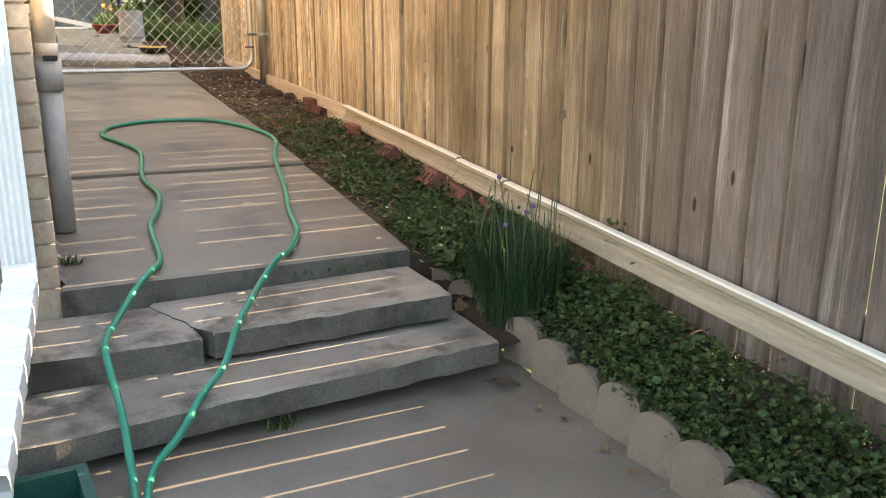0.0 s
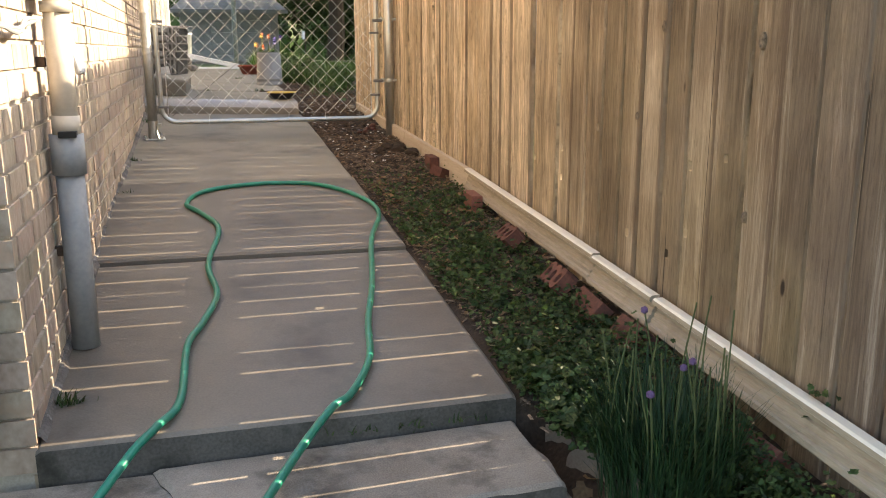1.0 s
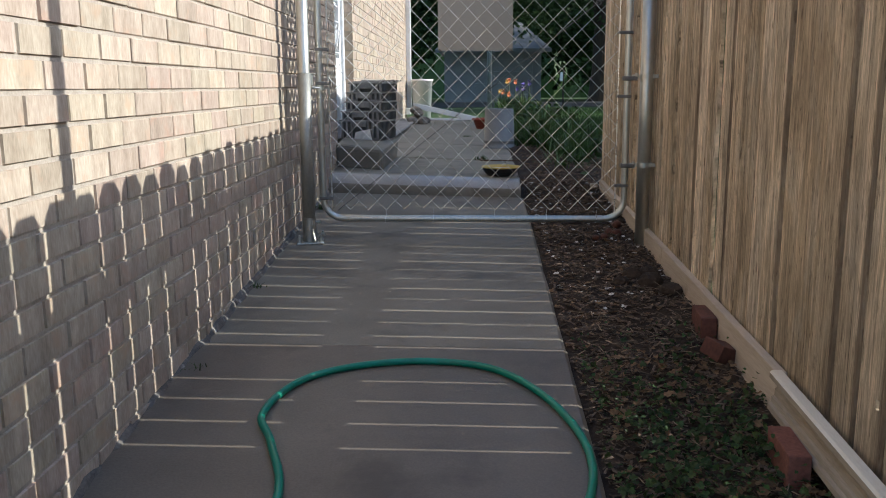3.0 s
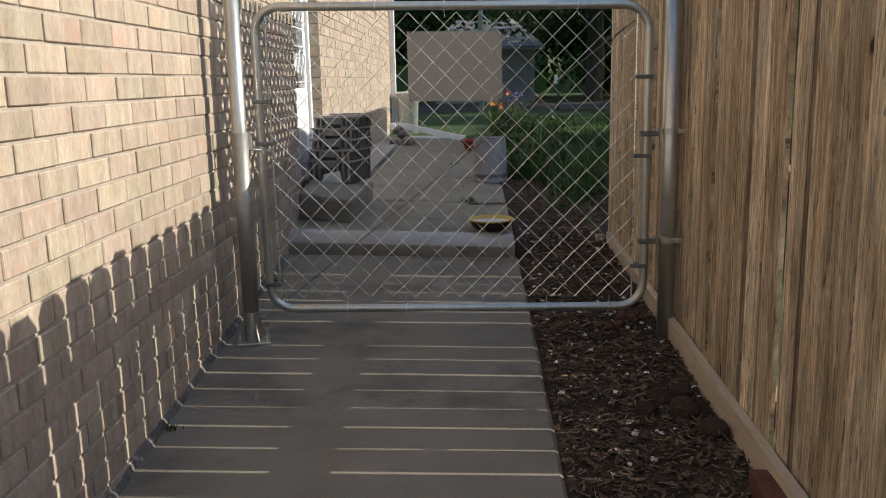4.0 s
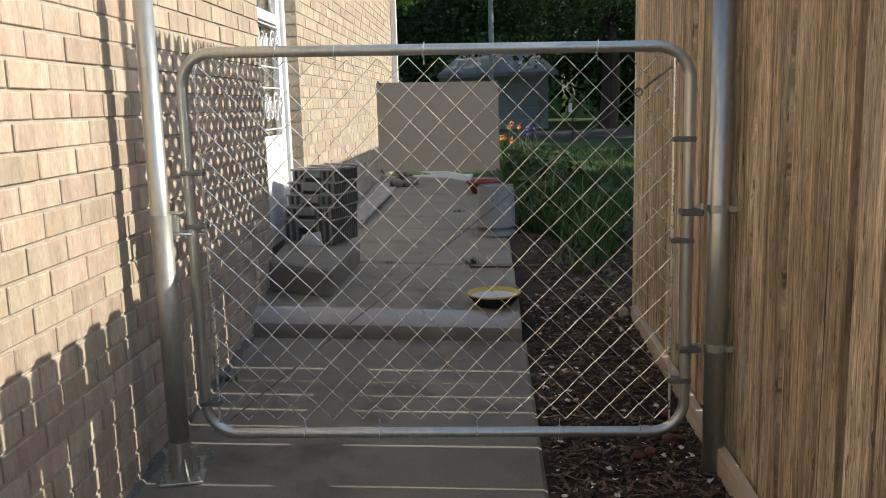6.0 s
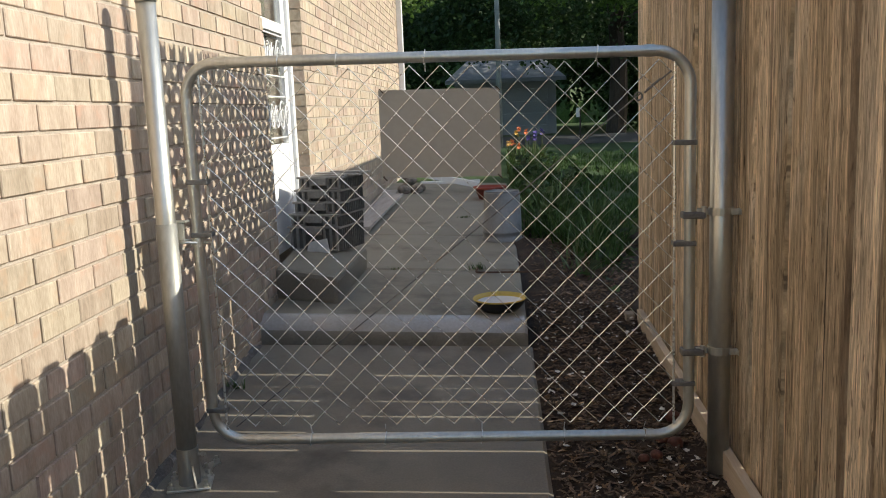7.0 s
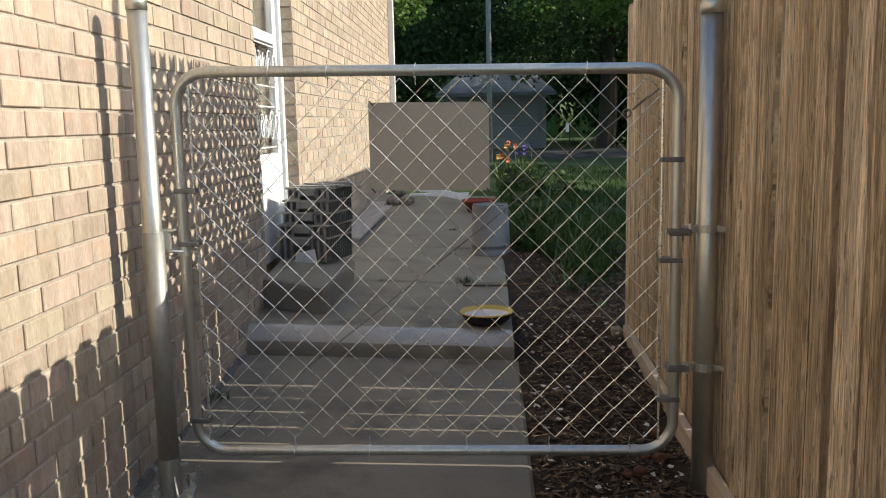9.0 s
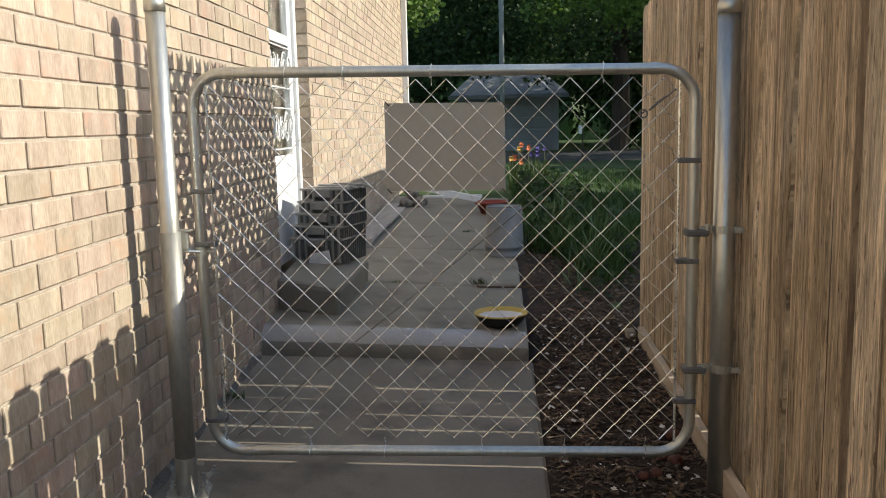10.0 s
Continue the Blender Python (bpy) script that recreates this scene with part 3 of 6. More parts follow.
def lay_bricks():
    rng = random.Random(4)
    verts, faces = [], []
    single = []
    places = bricks_in(Y0, Y1) + bricks_in(Y2, Y3)
    for y, z, w in places:
        out = rng.uniform(-0.002, 0.002)
        if 5.0 < y < 7.4 and 0.95 < z < 2.3 and len(single) < 300:
            single.append((y, z, w, out))
            continue
        e = 0.0028
        h = COURSE - 0.007
        a, b, c, d = y + 0.0045, y + w - 0.0045, z + 0.0045, z + 0.0025 + h
        n = len(verts)
        x = WALL_X + out
        verts += [(x - 0.014, a, c), (x - 0.014, b, c), (x - 0.014, b, d), (x - 0.014, a, d), (x, a + e, c + e), (x, b - e, c + e), (x, b - e, d - e), (x, a + e, d - e)]
        faces += [(n, n + 1, n + 5, n + 4), (n + 1, n + 2, n + 6, n + 5), (n + 2, n + 3, n + 7, n + 6), (n + 3, n, n + 4, n + 7), (n + 4, n + 5, n + 6, n + 7)]
    # bricks of the reveals: the near end of the wall, and the far side of the doorway
    for yy, x0, z0 in ((Y0, WALL_X - 0.3, 0.24), (Y2, WALL_X - 0.1, 0.95)):
        row = 0
        while ROW0 + row * COURSE < TOP:
            z = ROW0 + row * COURSE
            if z > z0:
                xs = [x0, WALL_X - 0.098, WALL_X] if (row % 2 and yy == Y0) else [x0, WALL_X - 0.2, WALL_X] if yy == Y0 else [x0, WALL_X]
                for a, b in zip(xs, xs[1:]):
                    n = len(verts)
                    a, b, c, d = a + 0.005, b - (0.0 if b == WALL_X else 0.005), z + 0.005, z + COURSE - 0.005
                    verts += [(a, yy + 0.014, c), (b, yy + 0.014, c), (b, yy + 0.014, d), (a, yy + 0.014, d), (a, yy, c), (b, yy, c), (b, yy, d), (a, yy, d)]
                    faces += [(n, n + 1, n + 5, n + 4), (n + 1, n + 2, n + 6, n + 5), (n + 2, n + 3, n + 7, n + 6), (n + 3, n, n + 4, n + 7), (n + 4, n + 5, n + 6, n + 7)]
            row += 1
    tagged(raw("brickwork", verts, faces, BRICK_ROW, wall_west), kind="stuff")
    wall_west.matrix_basis = HOUSE
    wall_far.matrix_basis = HOUSE
    return single


SINGLE_BRICKS = lay_bricks()

# eave over the wall
bm = bmesh.new()
box(bm, WALL_X - 4.0, Y0 - 0.4, TOP, WALL_X + 0.35, Y3 + 0.4, TOP + 0.15)
part("eave", bm, WHITE, wall_west)
bm = bmesh.new()
box(bm, -8.0, 2.9, -0.2, WALL_X - 0.305, Y3, TOP - 0.004)
part("house_body", bm, MORTAR, wall_west)

# cement fillet along the foot of the wall
bm = bmesh.new()
rows = []
rng = random.Random(8)
y = Y0 + 0.02
while y < 8.47:
    w = 0.018 + 0.016 * noise.noise((y * 9, 0, 0))
    h = 0.024 + 0.024 * noise.noise((y * 8, 3, 0))
    z = walk_z(0, y)
    a = WALL_X - 0.0108 * (y - 7)
    rows.append([bm.verts.new(p) for p in ((a - 0.006, y, z + h), (a + w * 0.45, y, z + h * 0.7), (a + w, y, z + 0.001), (a + w, y, z - 0.03))])
    y += 0.04
for q, w in zip(rows, rows[1:]):
    for i in range(3):
        bm.faces.new((q[i], q[i + 1], w[i + 1], w[i]))
tagged(part("cement_fillet", bm, CEMENT), "rough cement fillet along the wall's foot", "trim", kind="structure")


# ---- fence ----
def fence():
    rng = random.Random(21)
    f = thing("wooden_fence", "weathered cedar picket fence with tight vertical boards", "fence", kind="structure")
    pitch = 0.1443
    k = -45
    spots = [(2.80, 0.99), (2.995, 0.735), (2.995, 0.945), (3.10, 0.645), (3.37, 0.66), (3.615, 1.01), (3.965, 0.77), (4.01, 0.893), (4.64, 0.75), (4.30, 0.82)]
    while True:
        y = 1.43 + pitch * k + rng.uniform(-0.003, 0.003)
        w = pitch
        if y + w > 9.1:
            break
        gap = rng.choice([0.004, 0.005, 0.0055, 0.006, 0.007, 0.0045]) + (0.0 if y < 1.4 else 0.002 if y < 2.3 else 0.005 if 7.1 < y < 7.95 else 0.003 if 5.3 < y < 7.1 else -0.0035 if y > 8.2 else -0.003 if y > 7.95 else 0.0035)
        if 7.13 < y + w < 7.28 or 3.38 < y + w < 3.54 or 8.40 < y + w < 8.58 or 2.97 < y + w < 3.07:
            gap = 0.0010
        w -= gap
        base = bed_z(1.83, y) - (0.02 if y > 4 else 0.07)
        top = fence_top(y) + rng.uniform(-0.012, 0.012)
        th = 0.018
        us = [0.0, 0.005, w - 0.005, w]
        zs = [base, top - 0.035, top]
        holes = [(min(max(hy, y + 0.024), y + w - 0.024), hz) for hy, hz in spots if y <= hy < y + w]
        skip = set()
        if holes:
            hy = sum(h[0] for h in holes) / len(holes)
            r = rng.uniform(0.012, 0.015)
            us = [0.0, 0.005, hy - y - r * 0.75, hy - y + r * 0.75, w - 0.005, w]
            zs = [base] + [hz + e * r for _, hz in holes for e in (-1, 1)] + [top - 0.035, top]
            skip = {(2, 1 + 2 * e) for e in range(len(holes))}
        bend = rng.uniform(-0.004, 0.004)
        lean = rng.uniform(-0.003, 0.003)
        x = FENCE_X + rng.choice([-0.009, -0.004, 0.0, 0.004, 0.008]) * (0.0 if 2.8 < y < 3.4 else 0.5 if y < 3.8 else 0.9)
        cup = rng.uniform(-0.003, 0.003)
        bm = bmesh.new()
        grid = [[], []]
        for side in (0, 1):
            for z in zs:
                s = (z - base) / (top - base)
                row = []
                for u in us:
                    inset = 0.032 if z == top else 0.0
                    uu = min(max(u, inset), w - inset)
                    row.append(bm.verts.new((side * th + (0.006 if side == 0 and u in (0.0, w) else 0.0) + bend * math.sin(s * math.pi) + lean * s + cup * (2 * u / w - 1), uu, z)))
                grid[side].append(row)
        nz, nu = len(zs), len(us)
        for j in range(nz - 1):
            for i in range(nu - 1):
                a, b = grid[0], grid[1]
                if (i, j) in skip:
                    for (p, q) in (((i, j), (i + 1, j)), ((i + 1, j), (i + 1, j + 1)), ((i + 1, j + 1), (i, j + 1)), ((i, j + 1), (i, j))):
                        bm.faces.new((a[p[1]][p[0]], a[q[1]][q[0]], b[q[1]][q[0]], b[p[1]][p[0]]))
                    continue
                bm.faces.new((a[j][i], a[j + 1][i], a[j + 1][i + 1], a[j][i + 1]))
                bm.faces.new((b[j][i], b[j][i + 1], b[j + 1][i + 1], b[j + 1][i]))
        for j in range(nz - 1):
            bm.faces.new((grid[0][j][0], grid[1][j][0], grid[1][j + 1][0], grid[0][j + 1][0]))
            bm.faces.new((grid[0][j][-1], grid[0][j + 1][-1], grid[1][j + 1][-1], grid[1][j][-1]))
        for i in range(nu - 1):
            bm.faces.new((grid[0][0][i], grid[0][0][i + 1], grid[1][0][i + 1], grid[1][0][i]))
            bm.faces.new((grid[0][-1][i], grid[1][-1][i], grid[1][-1][i + 1], grid[0][-1][i + 1]))
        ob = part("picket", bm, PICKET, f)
        ob.location = (x, y, 0)
        k += 1
    # large knots standing a little proud of the boards
    for ky, kz, kr in ((2.70, 0.84, 0.013), (2.59, 0.47, 0.012), (2.68, 1.31, 0.018), (3.33, 1.07, 0.012), (3.63, 1.37, 0.015), (3.18, 1.36, 0.016), (6.51, 1.77, 0.012), (6.41, 1.70, 0.011), (6.15, 1.68, 0.013), (6.545, 1.28, 0.012), (6.39, 1.18, 0.015), (6.19, 1.17, 0.017), (6.50, 1.52, 0.009), (6.48, 1.0, 0.010)):
        bm = bmesh.new()
        lathe(bm, [(0, 0.0045), (0.45, 0.0035), (0.62, 0.0012), (0.78, 0.004), (1.0, 0.001), (1.08, -0.012), (0, -0.012)], 14, pose(FENCE_X - 0.003, ky, kz, 0, -90, 0) @ Matrix.Diagonal((kr * 1.2, kr * 0.58, 1, 1)))
        part("knot", bm, KNOT, f)
    for h in (0.175, 0.85, 1.56):
        bm = bmesh.new()
        z0, z1 = 0.735 + h - 0.07 * 14.03, 0.735 + h
        xa, xb = FENCE_X + 0.022, FENCE_X + 0.06
        hexa(bm, [(xa, -5, z0), (xb, -5, z0), (xb, 9.03, z1), (xa, 9.03, z1), (xa, -5, z0 + 0.089), (xb, -5, z0 + 0.089), (xb, 9.03, z1 + 0.089), (xa, 9.03, z1 + 0.089)])
        part("rail", bm, RAIL, f)
    for yy in (-4.2, -1.8, 0.6, 3.0, 5.4, 7.8):
        part("fence_post", boxed(FENCE_X + 0.062, yy, 0.0, FENCE_X + 0.15, yy + 0.089, fence_top(yy) - 0.1), RAIL, f)
    return f


fence()

# kick board at the fence's foot
def sloped_board(x0, x1, ya, za, yb, zb, h, bevel=0.003):
    bm = bmesh.new()
    hexa(bm, [(x0, ya, za - h), (x1, ya, za - h), (x1, yb, zb - h), (x0, yb, zb - h), (x0, ya, za), (x1, ya, za), (x1, yb, zb), (x0, yb, zb)], bevel)
    return bm


kick = part("kickboard", sloped_board(1.83, 1.862, 5.16, 0.645, 8.85, 0.803, 0.17), NEWWOOD)
tagged(kick, "pale pine kickboard along the foot of the fence", "board", kind="structure")


def trim_board():
    """A moulded length of trim: stepped profile leaning against the fence."""
    prof = [(px, pz * 0.7) for px, pz in [(0.004, 0.0), (0.0, 0.006), (0.0, 0.026), (0.010, 0.031), (0.010, 0.050), (0.018, 0.055), (0.018, 0.078), (0.024, 0.083), (0.024, 0.106), (0.006, 0.114), (0.0, 0.120), (0.0, 0.138), (0.006, 0.146), (0.034, 0.146), (0.034, 0.0)]]
    board = thing("trim_board", "weathered white moulded trim leaning on the fence in butted lengths", "board")
    runs = [(5.15, 3.515, 0.0, 0.0), (3.508, 3.062, -0.004, -0.006), (3.055, 0.9, 0.002, -0.012), (0.893, -0.6, 0.0, -0.004)]
    for ya, yb, dx, dz in runs:
        bm = bmesh.new()
        ends = []
        for yy in (ya, (ya + yb) / 2, yb):
            za = 0.560 + (yy - 5.22) * 0.0635 + dz
            bow = 0.006 * noise.noise((yy * 2.0, 5, 0))
            ends.append([bm.verts.new((1.788 + dx + bow + px + 0.18 * pz, yy - (0.05 * (1 - pz / 0.102) if yy == 5.15 else 0.0), za + pz)) for px, pz in prof])
        n = len(prof)
        for a, b in zip(ends, ends[1:]):
            for i in range(n):
                j = (i + 1) % n
                bm.faces.new((a[i], a[j], b[j], b[i]))
        bm.faces.new(ends[0][::-1])
        bm.faces.new(ends[-1])
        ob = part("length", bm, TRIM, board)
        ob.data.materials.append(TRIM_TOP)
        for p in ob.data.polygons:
            # level faces at the top of the profile take the paler colour
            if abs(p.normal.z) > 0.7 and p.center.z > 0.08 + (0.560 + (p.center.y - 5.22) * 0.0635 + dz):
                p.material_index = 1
    return board


trim_board()


# ---- planted strip ----
def make_bed():
    xs = [EDGE_X - 0.025 + i * 0.04 for i in range(17)]
    n = 330
    ys = [-4.0 + i * (11.2 + 4.0) / n for i in range(n + 1)]
    verts = []
    for y in ys:
        for i, x in enumerate(xs):
            xx = x
            if y < 2.86:
                inner = 1.47 if y < 2.3 else 1.385 + 0.165 * (2.82 - y)
                xx = inner + (x - xs[0]) * (xs[-1] - inner) / (xs[-1] - xs[0])
            if i == 0 and 2.3 < y < 2.86:
                verts.append((1.28, y, low_z(1.3, y) + 0.04))
                continue
            verts.append((xx + (0.9 * (xx - EDGE_X) * min(1, max(0, y - 9.1))), y, bed_z(xx, y) + (0.06 * (y - 9.0) if y > 9.0 else 0) - (0.02 if i == 0 else 0)))
    w = len(xs)
    faces = [(j * w + i, j * w + i + 1, (j + 1) * w + i + 1, (j + 1) * w + i) for j in range(n) for i in range(w - 1)]
    tagged(raw("ground_bed", verts, faces, SOIL, smooth=True), "narrow bed of dark mulch soil along the fence", "bed", kind="structure")


make_bed()


# ---- gate ----
def arc(cx, cz, r, a0, a1, n=8):
    return [(cx + r * math.cos(a0 + (a1 - a0) * i / n), cz + r * math.sin(a0 + (a1 - a0) * i / n)) for i in range(n + 1)]


def gate():
    g = thing("chain_link_gate", "galvanised chain-link gate, shut, across the walk", "gate")
    y = 7.2
    x0, x1, z0, z1, r = 0.142, 1.712, 0.793, 2.03, 0.105
    loop = arc(x0 + r, z1 - r, r, math.pi, math.pi / 2) + arc(x1 - r, z1 - r, r, math.pi / 2, 0) + arc(x1 - r, z0 + r, r, 0, -math.pi / 2) + arc(x0 + r, z0 + r, r, -math.pi / 2, -math.pi)
    loop.append(loop[0])
    tubing = part("frame", tubed([(x, y, z) for x, z in loop], 0.0175, 14, caps=False), GALV, g, smooth=True)
    for cx, cz in ((x0 + r + 0.02, z1), (x1 - r - 0.02, z1), (x1 - r - 0.02, z0), (x0 + r + 0.02, z0)):
        part("sleeve", tubed([(cx - 0.015, y, cz), (cx + 0.015, y, cz)], 0.0192, 14), GALV, tubing)
    # woven wires
    p, q = 0.0925, 0.0970
    bm = bmesh.new()
    xa, xb, za, zb = x0 + 0.045, x1 - 0.048, z0 + 0.035, z1 - 0.026
    n = int((xb - xa) / (p / 2))
    m = int((zb - za) / (q / 2))
    step = (xb - xa) / n
    for i in range(n):
        pts = []
        for j in range(m + 1):
            xx = xa + (i + (j + i) % 2) * step
            yy = y - 0.004 + (0.003 if (j + i) % 2 else -0.003)
            pts.append((xx, yy + 0.004 * noise.noise((xx * 3, j * 0.2, 0)), zb - j * q / 2 + 0.006 * noise.noise((xx * 4, j * 0.3, 9))))
        tube(bm, pts, 0.0018, 6)
    part("chain_link_mesh", bm, WIRE, g)
    for xx, nm in ((xa, "tension_bar"), (xb, "tension_bar")):
        part(nm, tubed([(xx, y - 0.004, za - 0.02), (xx, y - 0.004, zb + 0.01)], 0.004, 6), WIRE, g)
    for z in (1.748, 1.43, 0.97):
        part("tension_band", boxed(xb - 0.006, y - 0.020, z - 0.008, x1 + 0.018, y + 0.019, z + 0.008, 0.003), DARKSTEEL, g)
    for z in (1.66, 1.49, 0.9):
        part("tension_band", boxed(x0 - 0.018, y - 0.019, z - 0.008, xa + 0.006, y + 0.019, z + 0.008, 0.003), DARKSTEEL, g)
    for xx in (0.445, 0.628, 0.902, 1.43):
        ring = [(xx + 0.003 * math.sin(a), y + 0.022 * math.cos(a), z1 + 0.022 * math.sin(a)) for a in [2 * math.pi * k / 12 for k in range(13)]]
        part("tie_wire", tubed(ring + [(xx + 0.002, y - 0.012, z1 - 0.045)], 0.0016, 5), WIRE, g)
    for xx in (0.47, 0.72, 1.04, 1.31, 1.57):
        ring = [(xx + 0.003 * math.sin(a), y + 0.022 * math.cos(a), z0 + 0.022 * math.sin(a)) for a in [2 * math.pi * k / 12 for k in range(13)]]
        part("tie_wire", tubed(ring + [(xx + 0.002, y - 0.012, z0 + 0.05)], 0.0016, 5), WIRE, g)
    part("truss_rod", tubed([(1.56, y + 0.006, 1.90), (0.215, y + 0.006, 0.835)], 0.0024, 6), DARKSTEEL, g)
    tb = tubed([(1.655, y + 0.004, 1.968), (1.62, y + 0.004, 1.94)], 0.003, 6)
    tube(tb, [(1.62, y - 0.004, 1.945), (1.578, y - 0.004, 1.910)], 0.0035, 6)
    tube(tb, [(1.616, y + 0.010, 1.938), (1.574, y + 0.010, 1.903)], 0.0035, 6)
    eye = [(1.555 + 0.012 * math.cos(a), y, 1.893 + 0.012 * math.sin(a)) for a in [2 * math.pi * k / 12 for k in range(13)]]
    tube(tb, eye, 0.003, 6, caps=False)
    part("turnbuckle", tb, DARKSTEEL, g)
    for z in (1.52, 1.075):
        part("hinge", boxed(x1 - 0.026, y - 0.024, z - 0.011, x1 + 0.045, y + 0.022, z + 0.011, 0.005), DARKSTEEL, g)
    latch = part("latch_collar", tubed([(x0, y, 1.452), (x0, y, 1.478)], 0.0225, 18), GALV, g)
    fork = tubed(smooth_path([(x0 + 0.002, y - 0.022, 1.466), (x0 - 0.03, y - 0.035, 1.47), (x0 - 0.075, y - 0.045, 1.472)], 4), 0.005, 8)
    tube(fork, smooth_path([(x0 + 0.002, y + 0.022, 1.466), (x0 - 0.03, y + 0.012, 1.47), (x0 - 0.075, y - 0.02, 1.472)], 4), 0.005, 8)
    part("fork", fork, GALV, latch)
    flap = boxed(x0 - 0.066, y - 0.058, 1.478, x0 - 0.026, y - 0.040, 1.535, 0.004)
    box(flap, x0 - 0.066, y - 0.058, 1.535, x0 - 0.016, y - 0.02, 1.541, 0.002)
    part("latch_lever", flap, GALV, latch)
    part("latch_bolt", tubed([(x0 + 0.018, y - 0.004, 1.465), (x0 + 0.046, y - 0.006, 1.465), (x0 + 0.052, y - 0.006, 1.43)], 0.005, 8), GALV, latch)
    board = boxed(0.7515, y + 0.014, 1.656, 1.1295, y + 0.018, 1.932)
    part("sign_board", board, BOARD, g, "blank grey hardboard panel wired behind the mesh")
    for xx, zz in ((0.758, 1.935), (1.12, 1.935), (0.758, 1.662), (1.12, 1.662)):
        part("wire_twist", tubed([(xx, y + 0.02, zz), (xx, y - 0.008, zz), (xx + 0.012, y - 0.010, zz - 0.012)], 0.002, 5), RUST, g)
    # the old gate sags towards its hinge side
    for ob in g.children_recursive:
        for v in ob.data.vertices:
            s, u = (v.co.x - x0) / (x1 - x0), (v.co.z - z0) / (z1 - z0)
            v.co.z += (0.009 - 0.025 * s) * u - (0.007 + 0.005 * s) * (1 - u)
            v.co.x += 0.012 * s
    return g


gate()


def gate_post(name, x, y, r, z0, z1, label, plate):
    g = thing(name, label, "post")
    part("pipe", tubed([(x, y, z0), (x, y, z1)], r, 20), GALV, g, smooth=True)
    bm = bmesh.new()
    lathe(bm, [(0, 0.034), (r * 0.5, 0.031), (r * 0.9, 0.02), (r + 0.003, 0.008), (r + 0.003, -0.022), (0, -0.022)], 20, pose(x, y, z1))
    part("cap", bm, GALV, g, smooth=True)
    if plate:
        part("sleeve", tubed([(x, y, z0), (x, y, z0 + 0.13)], r + 0.006, 36), GALV_DULL, g)
        m = pose(x, y, z0, 0, 0, 12)
        part("base_plate", boxed(-0.068, -0.055, -0.004, 0.072, 0.055, 0.006, 0.003, m=m), GALV, g)
        for dx, dy in ((-0.055, -0.042), (0.058, -0.042), (0.058, 0.042), (-0.055, 0.042)):
            bm = bmesh.new()
            lathe(bm, [(0, 0.03), (0.006, 0.03), (0.006, 0.016), (0.011, 0.016), (0.011, 0.004), (0, 0.004)], 6, m @ pose(dx, dy, 0))
            part("bolt", bm, GALV, g)
        for a in (-62, 38, 128):
            gus = bmesh.new()
            ga = m @ pose(0, 0, 0, 0, 0, a)
            hexa(gus, [ga @ Vector(q) for q in ((0.034, -0.003, 0.004), (0.062, -0.003, 0.004), (0.062, 0.003, 0.004), (0.034, 0.003, 0.004), (0.034, -0.003, 0.075), (0.037, -0.003, 0.075), (0.037, 0.003, 0.075), (0.034, 0.003, 0.075))])
            part("gusset", gus, GALV, g)
        # the wider lower pipe takes the darker, rougher steel
        part("outer_pipe", tubed([(x, y, z0 + 0.1), (x, y, 1.545)], r + 0.0032, 24), GALV_DULL, g, smooth=True)
        set_screw = bmesh.new()
        lathe(set_screw, [(0, 0.024), (0.008, 0.024), (0.008, 0.012), (0.005, 0.012), (0.005, 0), (0, 0)], 6, pose(x + 0.034, y, z0 + 0.105, 0, 90, 0))
        part("set_screw", set_screw, GALV, g)
        # a curved tie strap bolted down behind the plate
        line = smooth_path([(x + 0.02, y + 0.03, 0), (x + 0.026, y + 0.09, 0), (x + 0.024, y + 0.125, 0), (x + 0.045, y + 0.155, 0)], 5)
        strap = bmesh.new()
        rows = []
        for p, q in zip(line, line[1:] + [None]):
            d = (Vector(q) - Vector(p)).normalized() if q is not None else d
            side = Vector((d.y, -d.x, 0)) * 0.016
            rows.append([strap.verts.new(Vector(p) + side * e + Vector((0, 0, z0 + h))) for e, h in ((-1, 0.004), (1, 0.004), (1, 0.013), (-1, 0.013))])
        for u, v in zip(rows, rows[1:]):
            for e in range(4):
                strap.faces.new((u[e], u[(e + 1) % 4], v[(e + 1) % 4], v[e]))
        strap.faces.new(rows[0][::-1])
        strap.faces.new(rows[-1])
        foot = part("strap", strap, GALV, g)
        for dx, dy in ((0.026, 0.085), (0.041, 0.148)):
            bm = bmesh.new()
            lathe(bm, [(0, 0.036), (0.006, 0.036), (0.006, 0.024), (0.011, 0.024), (0.011, 0.012), (0, 0.012)], 6, pose(x + dx, y + dy, z0))
            part("bolt", bm, GALV, foot)
    return g


